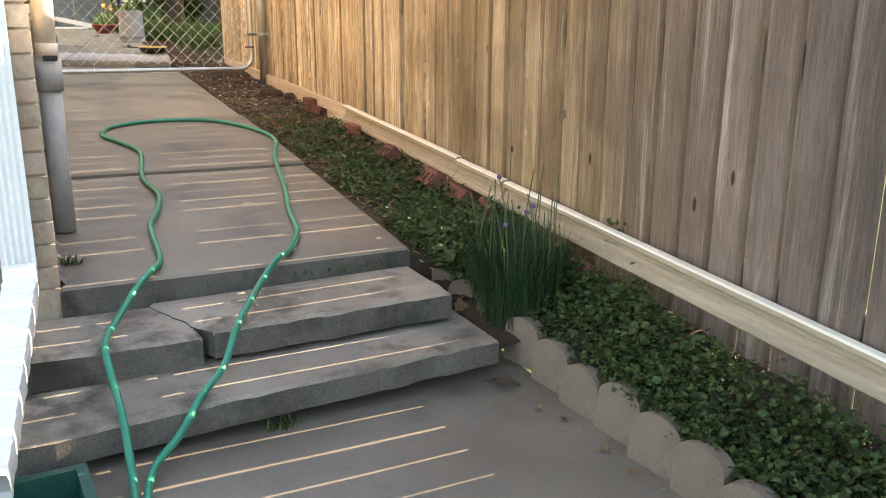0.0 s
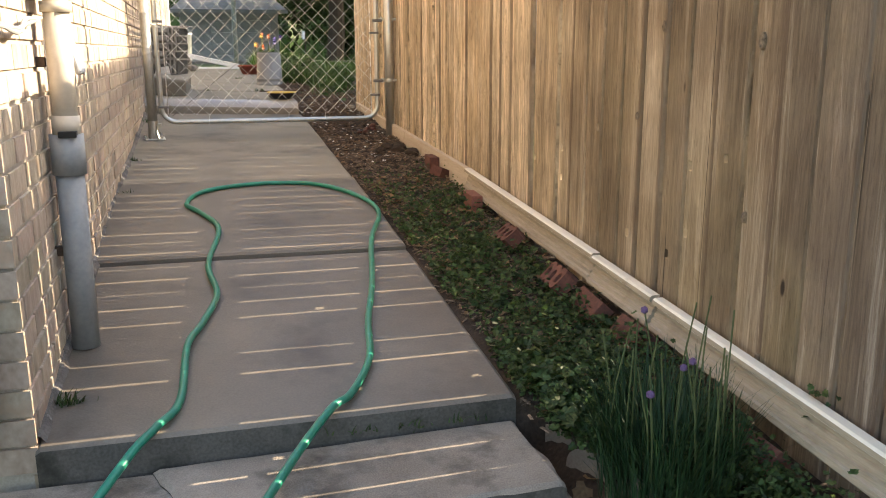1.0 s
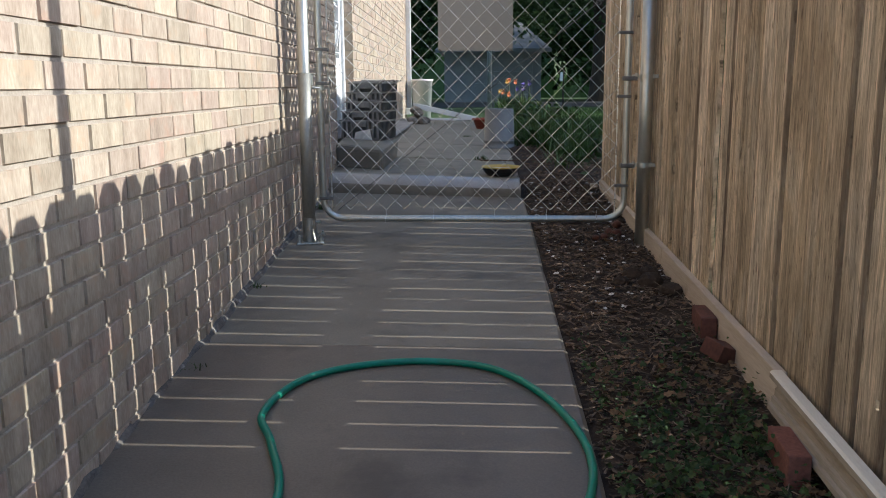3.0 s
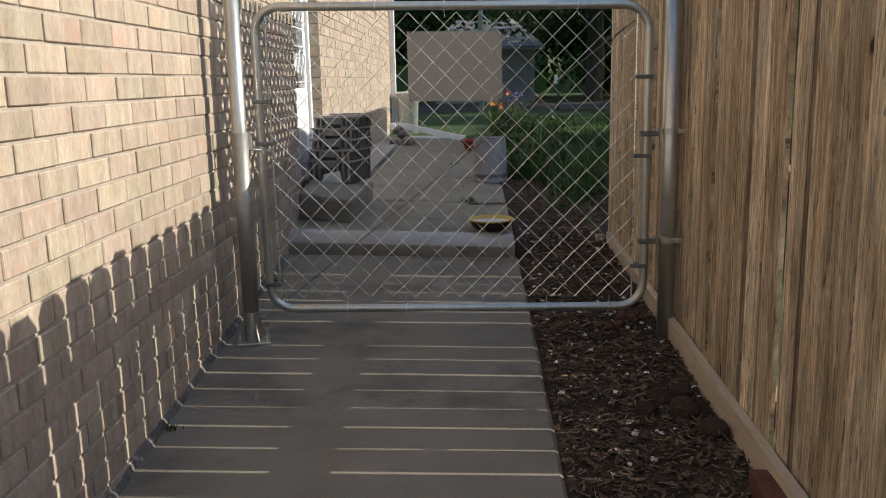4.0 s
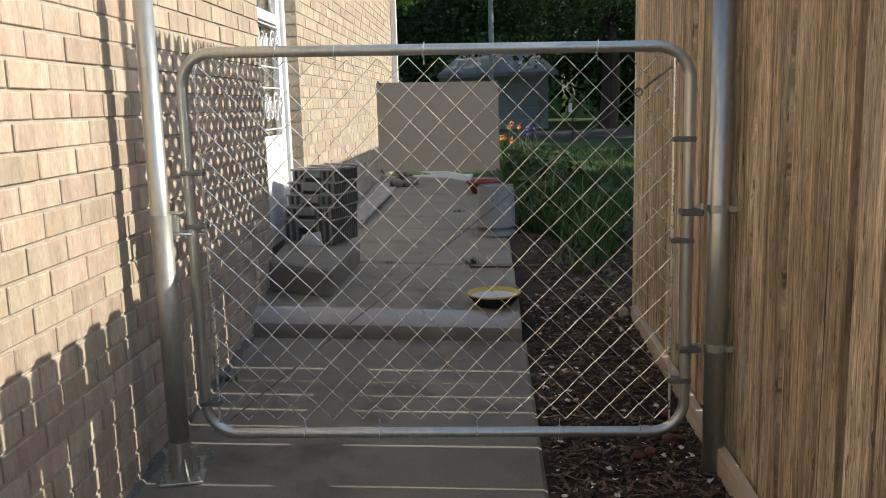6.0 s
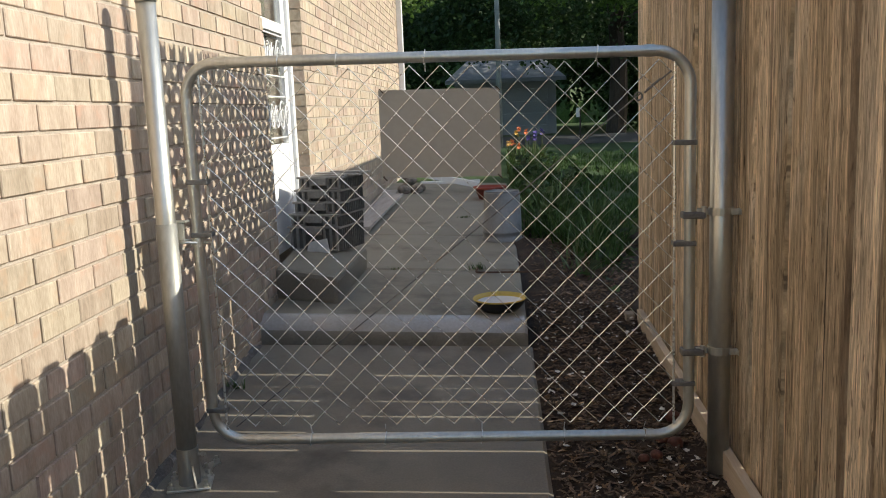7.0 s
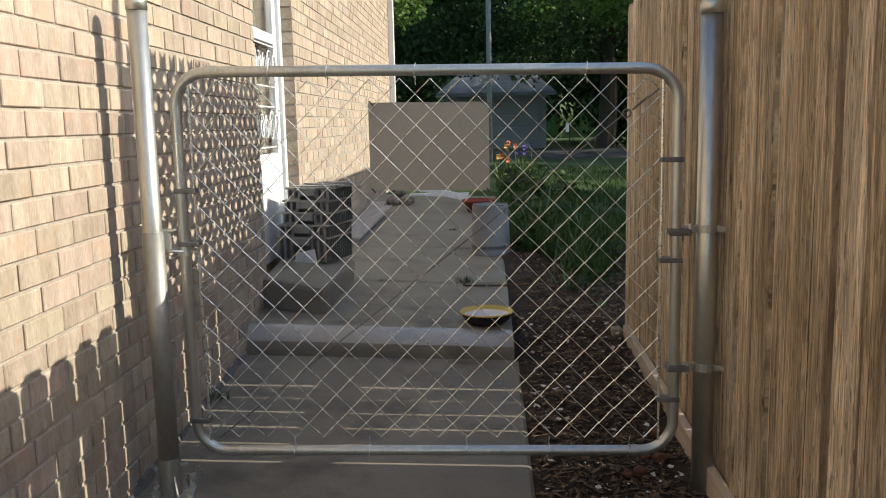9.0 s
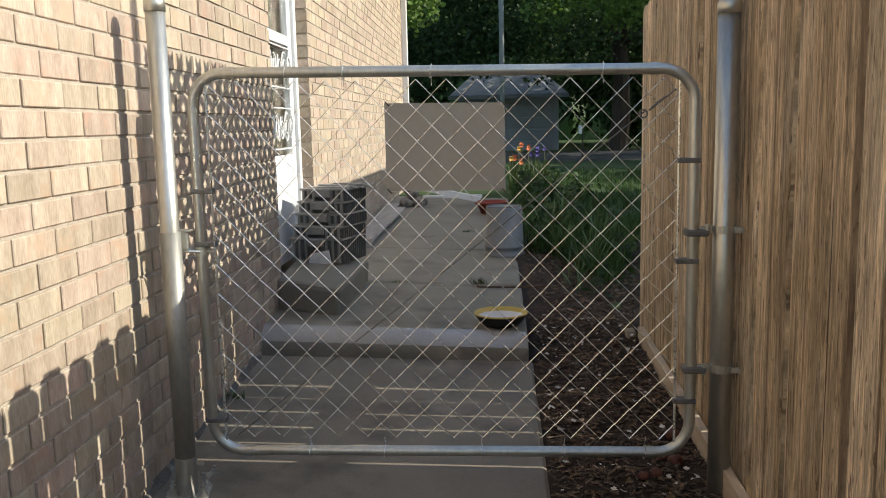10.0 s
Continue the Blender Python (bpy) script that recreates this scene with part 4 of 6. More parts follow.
gate_post("gate_post", 0.083, 7.09, 0.0295, walk_z(0.08, 7.1), 2.24, "galvanised steel gate post bolted to the walk", True)
postR = gate_post("gate_post", 1.822, 7.205, 0.0345, 0.50, 2.195, "galvanised steel hinge post set in the bed", False)
for z in (1.515, 1.065):
    ring = bmesh.new()
    lathe(ring, [(0.0348, -0.012), (0.0385, -0.012), (0.0385, 0.012), (0.0348, 0.012)], 20, pose(1.822, 7.205, z))
    box(ring, 1.745, 7.19, z - 0.01, 1.78, 7.205, z + 0.01, 0.003)
    box(ring, 1.845, 7.168, z - 0.01, 1.882, 7.180, z + 0.01, 0.003)
    band = part("hinge_band", ring, GALV, postR)
    nut = bmesh.new()
    lathe(nut, [(0, 0.012), (0.009, 0.012), (0.009, 0.0), (0.005, 0.0), (0.005, -0.016), (0, -0.016)], 6, pose(1.872, 7.165, z, 90, 0, 0))
    part("bolt", nut, GALV, band)
    nut = bmesh.new()
    lathe(nut, [(0, 0.018), (0.008, 0.018), (0.008, -0.018), (0, -0.018)], 8, pose(1.764, 7.185, z))
    part("hinge_pin", nut, GALV, band)


# ---- hose ----
def hose():
    r = 0.0115
    left = [(0.36, 3.36), (0.408, 3.54), (0.458, 3.80), (0.43, 4.13), (0.48, 4.60), (0.40, 4.89), (0.335, 5.06), (0.393, 5.28), (0.55, 5.41), (0.79, 5.465), (1.025, 5.40), (1.195, 5.13), (1.25, 4.78), (1.128, 4.32), (1.036, 3.82), (0.95, 3.44), (0.90, 3.15), (0.81, 2.94)]
    pts = [(0.075, 1.2, -0.02), (0.085, 1.62, 0.0), (0.11, 1.98, 0.03), (0.113, 2.08, 0.10), (0.112, 2.18, 0.155), (0.107, 2.32, 0.185), (0.10, 2.43, 0.243), (0.11, 2.52, 0.252), (0.145, 2.62, 0.262), (0.235, 2.76, 0.33), (0.29, 2.86, 0.348), (0.345, 3.01, walk_z(0.345, 3.01) + r)]
    pts += [(x, y, walk_z(x, y) + r + (0.014 if 4.295 < y < 5.635 else 0.004)) for x, y in left]
    pts += [(0.745, 2.86, 0.348), (0.66, 2.74, 0.318), (0.58, 2.6, 0.292), (0.49, 2.43, 0.262), (0.42, 2.31, 0.19), (0.33, 2.20, 0.152), (0.25, 2.11, 0.09), (0.16, 2.03, 0.03), (0.12, 1.75, 0.008), (0.10, 1.2, -0.02)]
    h = thing("garden_hose", "green rubber garden hose looped over the walk", "hose")
    part("hose_body", tubed(smooth_path(pts, 8), r, 10), HOSE, h, smooth=True)


hose()


# ---- bricks of the near stretch of wall ----
def single_bricks():
    meshes = {}
    for y, z, w, out in SINGLE_BRICKS:
        key = round(w, 2)
        if key not in meshes:
            meshes[key] = brick_mesh("brick", w)
        ob = new("brick", meshes[key])
        ob.parent = wall_west
        ob.location = (WALL_X + out, y, z)


# ---- side door ----
def side_door():
    d = thing("door_1", "white storm door with a scrolled grille, shut", "door", kind="structure")
    d.matrix_basis = HOUSE
    xf, xd = WALL_X - 0.085, WALL_X - 0.11
    zb, zt = 1.05, 3.21
    f = boxed(xf - 0.05, Y1 + 0.0, zb, xf + 0.015, Y1 + 0.055, zt, 0.004)
    box(f, xf - 0.05, Y2 - 0.055, zb, xf + 0.015, Y2 - 0.0, zt, 0.004)
    box(f, xf - 0.05, Y1 + 0.055, zt - 0.06, xf + 0.015, Y2 - 0.055, zt, 0.004)
    part("door_frame", f, WHITE, d)
    a, b = Y1 + 0.06, Y2 - 0.06
    leaf = boxed(xd - 0.02, a, zb + 0.01, xd + 0.018, a + 0.09, zt - 0.065, 0.003)
    box(leaf, xd - 0.02, b - 0.09, zb + 0.01, xd + 0.018, b, zt - 0.065, 0.003)
    box(leaf, xd - 0.02, a + 0.09, zb + 0.01, xd + 0.014, b - 0.09, 1.70, 0.003)
    box(leaf, xd - 0.02, a + 0.09, 2.36, xd + 0.018, b - 0.09, 2.42, 0.003)
    box(leaf, xd - 0.02, a + 0.09, zt - 0.16, xd + 0.018, b - 0.09, zt - 0.065, 0.003)
    panel = part("leaf", leaf, WHITE, d)
    part("kick_panel", boxed(xd + 0.014, a + 0.13, zb + 0.08, xd + 0.02, b - 0.13, 1.62, 0.003), WHITE, panel)
    gl = part("pane", boxed(xd - 0.006, a + 0.09, 1.70, xd - 0.002, b - 0.09, 2.36), GLASS, panel)
    gl.visible_shadow = False
    gl = part("pane", boxed(xd - 0.006, a + 0.09, 2.42, xd - 0.002, b - 0.09, zt - 0.16), GLASS, panel)
    gl.visible_shadow = False
    part("inner_door", boxed(xd - 0.09, a, zb, xd - 0.05, b, zt - 0.06), DARKDOOR, d)
    g = bmesh.new()
    mid = (a + b) / 2
    for zc in (1.86, 2.22):
        for s in (-1, 1):
            for k, (oy, r) in enumerate(((0.30, 0.055), (0.18, 0.065), (0.06, 0.05))):
                pts = []
                for i in range(26):
                    t = i / 25
                    an = s * (t * 3.2 * math.pi) + k
                    rr = r * (1 - 0.75 * t)
                    pts.append((xd + 0.022, mid + s * oy + rr * math.cos(an), zc + rr * 1.5 * math.sin(an)))
                tube(g, pts, 0.0045, 5)
    for zc in (1.74, 1.98, 2.10, 2.34):
        tube(g, [(xd + 0.022, a + 0.07, zc), (xd + 0.022, b - 0.07, zc)], 0.0045, 5)
    part("grille", g, WHITE, panel, "white scrolled metal grille")
    part("door_handle", boxed(xd + 0.018, a + 0.02, 2.04, xd + 0.05, a + 0.05, 2.13, 0.006), GALV, panel)


# ---- step block, crates ----
def step_block():
    bm = bmesh.new()
    hexa(bm, [(-0.07, 8.87, 0.895), (0.285, 8.775, 0.872), (0.31, 9.62, 0.90), (-0.115, 9.62, 0.91), (-0.065, 8.86, 1.072), (0.29, 8.765, 1.034), (0.325, 9.61, 1.052), (-0.115, 9.61, 1.086)], 0.026)
    tagged(part("concrete_step", bm, CONCRETE_PALE), "solid concrete step block below the side door", "step")


def crate_stack():
    rng = random.Random(3)
    z = 1.066
    tiers = ((0.36, 0.34, 0.150, True), (0.35, 0.33, 0.076, False), (0.335, 0.32, 0.075, False), (0.32, 0.31, 0.074, False), (0.305, 0.30, 0.076, False))
    for k, (w, dp, h, tall) in enumerate(tiers):
        c = thing("plastic_tote", "dark grey ribbed plastic tote nested in a stack", "tote", group="stacked totes")
        if tall:
            tagged(c, "dark grey plastic tote at the bottom of a stack")
        a, b = w / 2 - 0.014, dp / 2 - 0.016
        body = bmesh.new()
        hexa(body, [(-a + 0.01, -b + 0.01, 0), (a - 0.01, -b + 0.01, 0), (a - 0.01, b - 0.01, 0), (-a + 0.01, b - 0.01, 0), (-a, -b, h - 0.012), (a, -b, h - 0.012), (a, b, h - 0.012), (-a, b, h - 0.012)], 0.006)
        part("body", body, CRATE, c)
        part("rim", boxed(-w / 2 + 0.004, -dp / 2 + 0.002, h - 0.013, w / 2 - 0.004, dp / 2 - 0.002, h, 0.004), CRATE_PALE, c)
        part("handle", boxed(-0.052, -dp / 2 - 0.010, h - 0.050, 0.056, -dp / 2 + 0.008, h - 0.004, 0.005), CRATE_PALE, c)
        # a pair of framed windows on either side of the handle
        for sx in (-1, 1):
            for u in (0.064, 0.104, 0.142):
                xx = sx * u * w / 0.34
                part("rib", boxed(xx - 0.006, -b - 0.012, 0.004, xx + 0.006, -b + 0.004, h - 0.014), CRATE_PALE, c)
            part("sill", boxed(min(sx * 0.058, sx * 0.148) * w / 0.34, -b - 0.009, 0.004, max(sx * 0.058, sx * 0.148) * w / 0.34, -b + 0.004, 0.015), CRATE_PALE, c)
        for i in range(12):
            yy = -b + 0.008 + i * (2 * b - 0.024) / 11
            part("rib", boxed(a - 0.006, yy, 0.004, a + 0.015, yy + 0.007, h - 0.014), CRATE, c)
        c.matrix_basis = pose(0.086 + 0.012 * k + rng.uniform(-0.004, 0.004), 9.56 - 0.0072 * k + rng.uniform(-0.004, 0.004), z, rng.uniform(-0.6, 0.6), rng.uniform(-0.6, 0.6), -17 + rng.uniform(-2, 2))
        z += h - 0.002
    s = thing("wooden_slats", "loose pale wooden slats on the top tote", "slats")
    for i in range(6):
        m = pose(0.14 + 0.02 * i + rng.uniform(-0.02, 0.02), 9.43 + 0.042 * i, z + 0.006 + 0.005 * (i % 2), rng.uniform(-3, 3), rng.uniform(-3, 3), -17 + rng.uniform(-14, 10))
        part("slat", boxed(-0.13, -0.02, -0.004, 0.13, 0.02, 0.004, m=m), GREYWOOD, s)
    bm = bmesh.new()
    sheet = pose(0.085, 9.56, 1.068, 0, 0, -17)
    hexa(bm, [sheet @ Vector(p) for p in ((-0.03, -0.20, 0.004), (0.12, -0.20, 0.0), (0.12, -0.195, 0.0), (-0.03, -0.195, 0.004), (-0.02, -0.19, 0.058), (0.10, -0.19, 0.082), (0.10, -0.186, 0.082), (-0.02, -0.186, 0.058))])
    tagged(part("paper_sheet", bm, PAPER), "creased pale paper sheet against the bottom tote", "paper")


# ---- things behind the gate ----
def bucket():
    b = thing("grey_bucket", "grey plastic bucket standing upside down on the walk", "bucket")
    m = pose(1.16, 10.67, upper_z(1.16, 10.67)) @ Matrix.Scale(1.03, 4)
    bm = bmesh.new()
    lathe(bm, [(0.148, 0.0), (0.148, 0.02), (0.139, 0.024), (0.138, 0.055), (0.143, 0.058), (0.143, 0.07), (0.137, 0.074), (0.127, 0.335), (0.123, 0.345), (0.119, 0.343), (0.0, 0.340)], 36, m)
    part("body", bm, BUCKET, b, smooth=True)
    bm = bmesh.new()
    lathe(bm, [(0.123, 0.345), (0.125, 0.350), (0.117, 0.350), (0.115, 0.344)], 36, m)
    part("rim", bm, BUCKET, b)


def bowl():
    b = thing("pet_bowl", "round bowl, yellow rim, white inside, dark outside", "bowl")
    m = pose(1.122, 8.695, upper_z(1.122, 8.695) + 0.002) @ Matrix.Diagonal((1.05, 1.05, 1.25, 1))
    bm = bmesh.new()
    lathe(bm, [(0.0, 0.0), (0.085, 0.0), (0.108, 0.018), (0.124, 0.044)], 40, m)
    part("shell", bm, BLACK, b, smooth=True)
    bm = bmesh.new()
    lathe(bm, [(0.124, 0.044), (0.130, 0.048), (0.127, 0.052), (0.110, 0.036)], 40, m)
    part("rim", bm, YELLOW, b, smooth=True)
    bm = bmesh.new()
    lathe(bm, [(0.110, 0.036), (0.094, 0.018), (0.0, 0.014)], 40, m)
    part("inside", bm, WHITE, b, smooth=True)
    tw = tubed(smooth_path([(1.07, 8.64, 0.876), (1.11, 8.63, 0.881), (1.15, 8.635, 0.880), (1.19, 8.66, 0.886)], 4), 0.006, 6)
    tagged(part("twig", tw, BARK), "short brown twig lying in the bowl", "twig")


def planter():
    p = thing("red_planter", "red plastic planter on the far walk", "planter")
    m = pose(1.06, 13.0, upper_z(1.06, 13.0)) @ Matrix.Diagonal((1.2, 1.2, 1.2, 1))
    bm = bmesh.new()
    lathe(bm, [(0.0, 0.0), (0.09, 0.0), (0.125, 0.085), (0.14, 0.085), (0.14, 0.105), (0.126, 0.105), (0.11, 0.05), (0.0, 0.05)], 28, m)
    part("body", bm, REDPOT, p, smooth=True)


def tool_rod():
    z = upper_z(1.1, 9.52) + 0.010
    pts = [(0.995, 9.60, z + 0.012), (0.985, 9.56, z), (1.0, 9.53, z), (1.05, 9.52, z), (1.29, 9.51, z), (1.42, 9.53, z + 0.005)]
    tagged(part("hooked_rod", tubed(smooth_path(pts, 5), 0.006, 8), RUST), "dark iron rod with a hooked end on the slab", "rod")


def planks():
    for i, (x, y, a, l) in enumerate(((0.03, 12.2, 1.2, 2.6), (0.10, 11.9, -1.5, 2.0))):
        m = pose(x, y, upper_z(x, y) + 0.012 + 0.03 * i, 1.6, -4 * i, a)
        ob = part("plank", boxed(-0.075, -l / 2, -0.011, 0.075, l / 2, 0.011, 0.002, m=m), GREYWOOD)
        tagged(ob, "weathered pale plank lying along the wall", "plank", group="planks by the wall")
    spout = thing("downspout_length", "loose white downspout length propped across the walk", "downspout")
    m = pose(0.545, 13.57, 1.150, 0, 12.4, -5)
    bm = bmesh.new()
    for a, b, c, d in ((-0.04, -0.032, -0.030, 0.030), (0.032, 0.04, -0.030, 0.030)):
        box(bm, -0.40, a, c, 0.40, b, d, 0.003, m=m)
    for c, d in ((-0.030, -0.024), (0.024, 0.030)):
        box(bm, -0.40, -0.0318, c, 0.40, 0.0318, d, 0.002, m=m)
    part("pipe", bm, WHITE, spout)
    for xx in (-0.24, 0.0, 0.24):
        part("rib", boxed(xx - 0.006, -0.0425, -0.0325, xx + 0.006, 0.0425, 0.0325, 0.002, m=m), WHITE, spout)
    # white bar added to paint the sunlit edge where the walk ends
    m = pose(0.60, 14.43, upper_z(0.6, 14.43) + 0.014)
    tagged(part("timber", boxed(-0.36, -0.05, -0.016, 0.34, 0.05, 0.016, 0.003, m=m), WHITE), "white strip standing in for sunlight on the walk's far edge", "timber")


def far_corner():
    b = thing("white_bin", "tall white plastic bin by the house corner", "bin")
    bm = bmesh.new()
    lathe(bm, [(0.0, 0.0), (0.13, 0.0), (0.16, 0.56), (0.172, 0.56), (0.172, 0.59), (0.15, 0.59), (0.12, 0.03), (0.0, 0.03)], 28, pose(0.109, 16.0, ground_z(0.1, 16.0)))
    part("body", bm, WHITE, b, smooth=True)
    d = thing("downspout", "white downspout at the far corner of the house", "downspout")
    d.matrix_basis = HOUSE
    part("pipe", boxed(WALL_X + 0.004, Y3 - 0.12, 1.15, WALL_X + 0.075, Y3 - 0.02, TOP, 0.006), WHITE, d)
    part("elbow", boxed(WALL_X + 0.004, Y3 - 0.42, 1.05, WALL_X + 0.075, Y3 - 0.02, 1.145, 0.006), WHITE, d)
    rng = random.Random(12)
    for i, (sx, sy, lift) in enumerate(((0.14, 13.42, 0.0), (0.27, 13.46, 0.0), (0.16, 13.60, 0.0), (0.29, 13.62, 0.0), (0.22, 13.52, 0.085), (0.19, 13.56, 0.125))):
        s = 0.065 + 0.02 * rng.random()
        bm = bmesh.new()
        bmesh.ops.create_icosphere(bm, subdivisions=2, radius=s)
        for v in bm.verts:
            v.co += v.co * 0.35 * noise.noise(v.co * 9 + Vector((i * 7, 0, 0)))
            v.co.z *= 0.75
        ob = part("stone", bm, CONCRETE_OLD)
        ob.location = (sx, sy, upper_z(sx, sy) + s * 0.55 + lift)
        tagged(ob, "rough grey stone heaped by the house wall", "stone", group="stones by the wall")


# ---- conduit, utility box, near downspout ----
def conduit():
    c = thing("conduit", "fat grey plastic conduit standing against the brick", "conduit")
    x, y = 0.052, 3.46
    z0 = walk_z(x, y)
    k = -0.085
    part("pipe", tubed([(x, y, z0), (x + 0.004, y, 1.03 + k)], 0.041, 24), CONDUIT, c, smooth=True)
    part("coupling", tubed([(x + 0.004, y, 1.015 + k), (x + 0.005, y, 1.135 + k)], 0.049, 24), CONDUIT, c, smooth=True)
    part("notch", boxed(x - 0.01, y - 0.055, 1.128 + k, x + 0.04, y - 0.02, 1.146 + k, 0.002), BLACK, c)
    part("upper_pipe", tubed([(x + 0.006, y, 1.135 + k), (x + 0.012, y, 1.50 + k)], 0.0365, 24), BEIGE, c, smooth=True)
    part("sleeve", tubed([(x + 0.006, y, 1.135 + k), (x + 0.008, y, 1.19 + k)], 0.040, 24), BEIGE, c, smooth=True)
    part("collar", tubed([(x + 0.012, y, 1.485 + k), (x + 0.012, y, 1.515 + k)], 0.044, 24), BEIGE, c, smooth=True)
    part("locknut", tubed([(x + 0.012, y, 1.515 + k), (x + 0.012, y, 1.56 + k)], 0.034, 12), BEIGE, c)
    part("meter_box", boxed(x - 0.075, y - 0.09, 1.56 + k, x + 0.085, y + 0.10, 1.95 + k, 0.006), BEIGE, c)
    for z in (0.68, 1.245):
        st = boxed(x - 0.075, y - 0.012, z, x - 0.03, y + 0.012, z + 0.03, 0.004)
        part("strap", st, RUST, c)
    w = thing("service_cable", "grey twisted service cable hung along the brick", "cable")
    for k in (0, 1):
        pts = [(0.0, 2.88, 1.355 + 0.02 * k), (0.032, 3.05, 1.345 - 0.01 * k), (0.028, 3.2, 1.36 + 0.012 * k), (0.028, 3.36, 1.375)]
        part("strand", tubed(smooth_path(pts, 6), 0.006, 7), CONDUIT, w)
    u = thing("utility_box", "small white utility box with its cover hanging open", "utility box")
    part("back_box", boxed(-0.03, 3.62, 1.21, 0.02, 3.71, 1.39, 0.006), WHITE, u)
    m = pose(0.018, 3.66, 1.405, 0, -17, 4)
    cov = boxed(0.0, -0.05, -0.20, 0.03, 0.05, 0.0, 0.012, m=m)
    part("cover", cov, WHITE, u)
    part("terminal", boxed(0.005, 3.63, 1.182, 0.045, 3.67, 1.208, 0.005), CONDUIT, u)
    lead = thing("black_cable", "black cable hanging down the brick wall", "cable")
    part("wire", tubed(smooth_path([(0.035, 3.65, 1.19), (0.062, 3.65, 1.09), (0.064, 3.645, 0.96), (0.045, 3.62, 0.80), (0.022, 3.60, 0.69), (0.002, 3.59, 0.62)], 6), 0.004, 8), BLACK, lead)


def near_downspout():
    d = thing("downspout", "white ribbed downspout with a crimped elbow at the brick corner", "downspout")
    x0, x1, y0, y1 = -0.155, -0.06, 2.735, 2.815
    bm = bmesh.new()
    n = 40
    prof = []
    for i in range(n):
        t = i / n * 4
        s = int(t)
        f = t - s
        rib = 0.003 * (1 if int(f * 10) % 2 else -1)
        if s == 0:
            p = (x0 + (x1 - x0) * f, y0 + rib)
        elif s == 1:
            p = (x1 - rib, y0 + (y1 - y0) * f)
        elif s == 2:
            p = (x1 - (x1 - x0) * f, y1)
        else:
            p = (x0, y1 - (y1 - y0) * f)
        prof.append(p)
    rings = [[bm.verts.new((px, py, z)) for px, py in prof] for z in (0.43, 3.7)]
    for k in range(n):
        bm.faces.new((rings[0][k], rings[0][(k + 1) % n], rings[1][(k + 1) % n], rings[1][k]))
    part("pipe", bm, WHITE, d)
    # crimped elbow and outlet
    bm = bmesh.new()
    path = []
    for i in range(52):
        t = i / 51
        a = min(1.0, t / 0.16) * radians(77)
        if i == 0:
            p = Vector((-0.107, 2.775, 0.46))
            path.append((p.copy(), 0.0))
            continue
        p = p + Vector((-0.11 * math.sin(a), -math.sin(a), -math.cos(a))) * 0.0195
        path.append((p.copy(), a))
    rings = []
    for i, (p, a) in enumerate(path):
        g = 1.0 + (0.07 if i % 5 == 0 else -0.02 if i % 5 == 4 else 0.02)
        hw, hd = 0.046 * g, 0.040 * g
        back = Vector((0, math.cos(a), -math.sin(a)))
        side = Vector((1, 0, 0))
        ring = []
        for sx, sy in ((-1, -1), (-0.6, -1.12), (0.6, -1.12), (1, -1), (1.08, -0.5), (1.08, 0.5), (1, 1), (-1, 1)):
            ring.append(bm.verts.new(p + side * (hw * sx) + back * (hd * sy)))
        rings.append(ring)
    for q, w in zip(rings, rings[1:]):
        for k in range(8):
            bm.faces.new((q[k], q[(k + 1) % 8], w[(k + 1) % 8], w[k]))
    part("elbow", bm, WHITE, d, "crimped white elbow")


# ---- red bricks along the trim ----
def red_brick(cored):
    bm = bmesh.new()
    L, W, H = 0.195, 0.092, 0.058
    if not cored:
        box(bm, -L / 2, -W / 2, 0, L / 2, W / 2, H, 0.004)
        return bm
    n = 12
    cells = 3
    for c in range(cells):
        x0, x1 = -L / 2 + L / cells * c, -L / 2 + L / cells * (c + 1)
        cx = (x0 + x1) / 2
        ring_t, ring_b, hole_t, hole_b = [], [], [], []
        per = []
        for k in range(n):
            a = 2 * math.pi * (k + 0.5) / n
            dx, dy = math.cos(a), math.sin(a)
            s = min((L / cells / 2) / max(abs(dx), 1e-6), (W / 2) / max(abs(dy), 1e-6))
            per.append((cx + dx * s, dy * s, cx + 0.019 * dx, 0.023 * dy))
        for (px, py, hx, hy) in per:
            ring_t.append(bm.verts.new((px, py, H)))
            ring_b.append(bm.verts.new((px, py, 0)))
            hole_t.append(bm.verts.new((hx, hy, H)))
            hole_b.append(bm.verts.new((hx, hy, 0)))
        for k in range(n):
            j = (k + 1) % n
            bm.faces.new((ring_t[k], ring_t[j], hole_t[j], hole_t[k]))
            bm.faces.new((ring_b[j], ring_b[k], hole_b[k], hole_b[j]))
            bm.faces.new((hole_t[k], hole_t[j], hole_b[j], hole_b[k]))
            bm.faces.new((ring_b[k], ring_b[j], ring_t[j], ring_t[k]))
    return bm


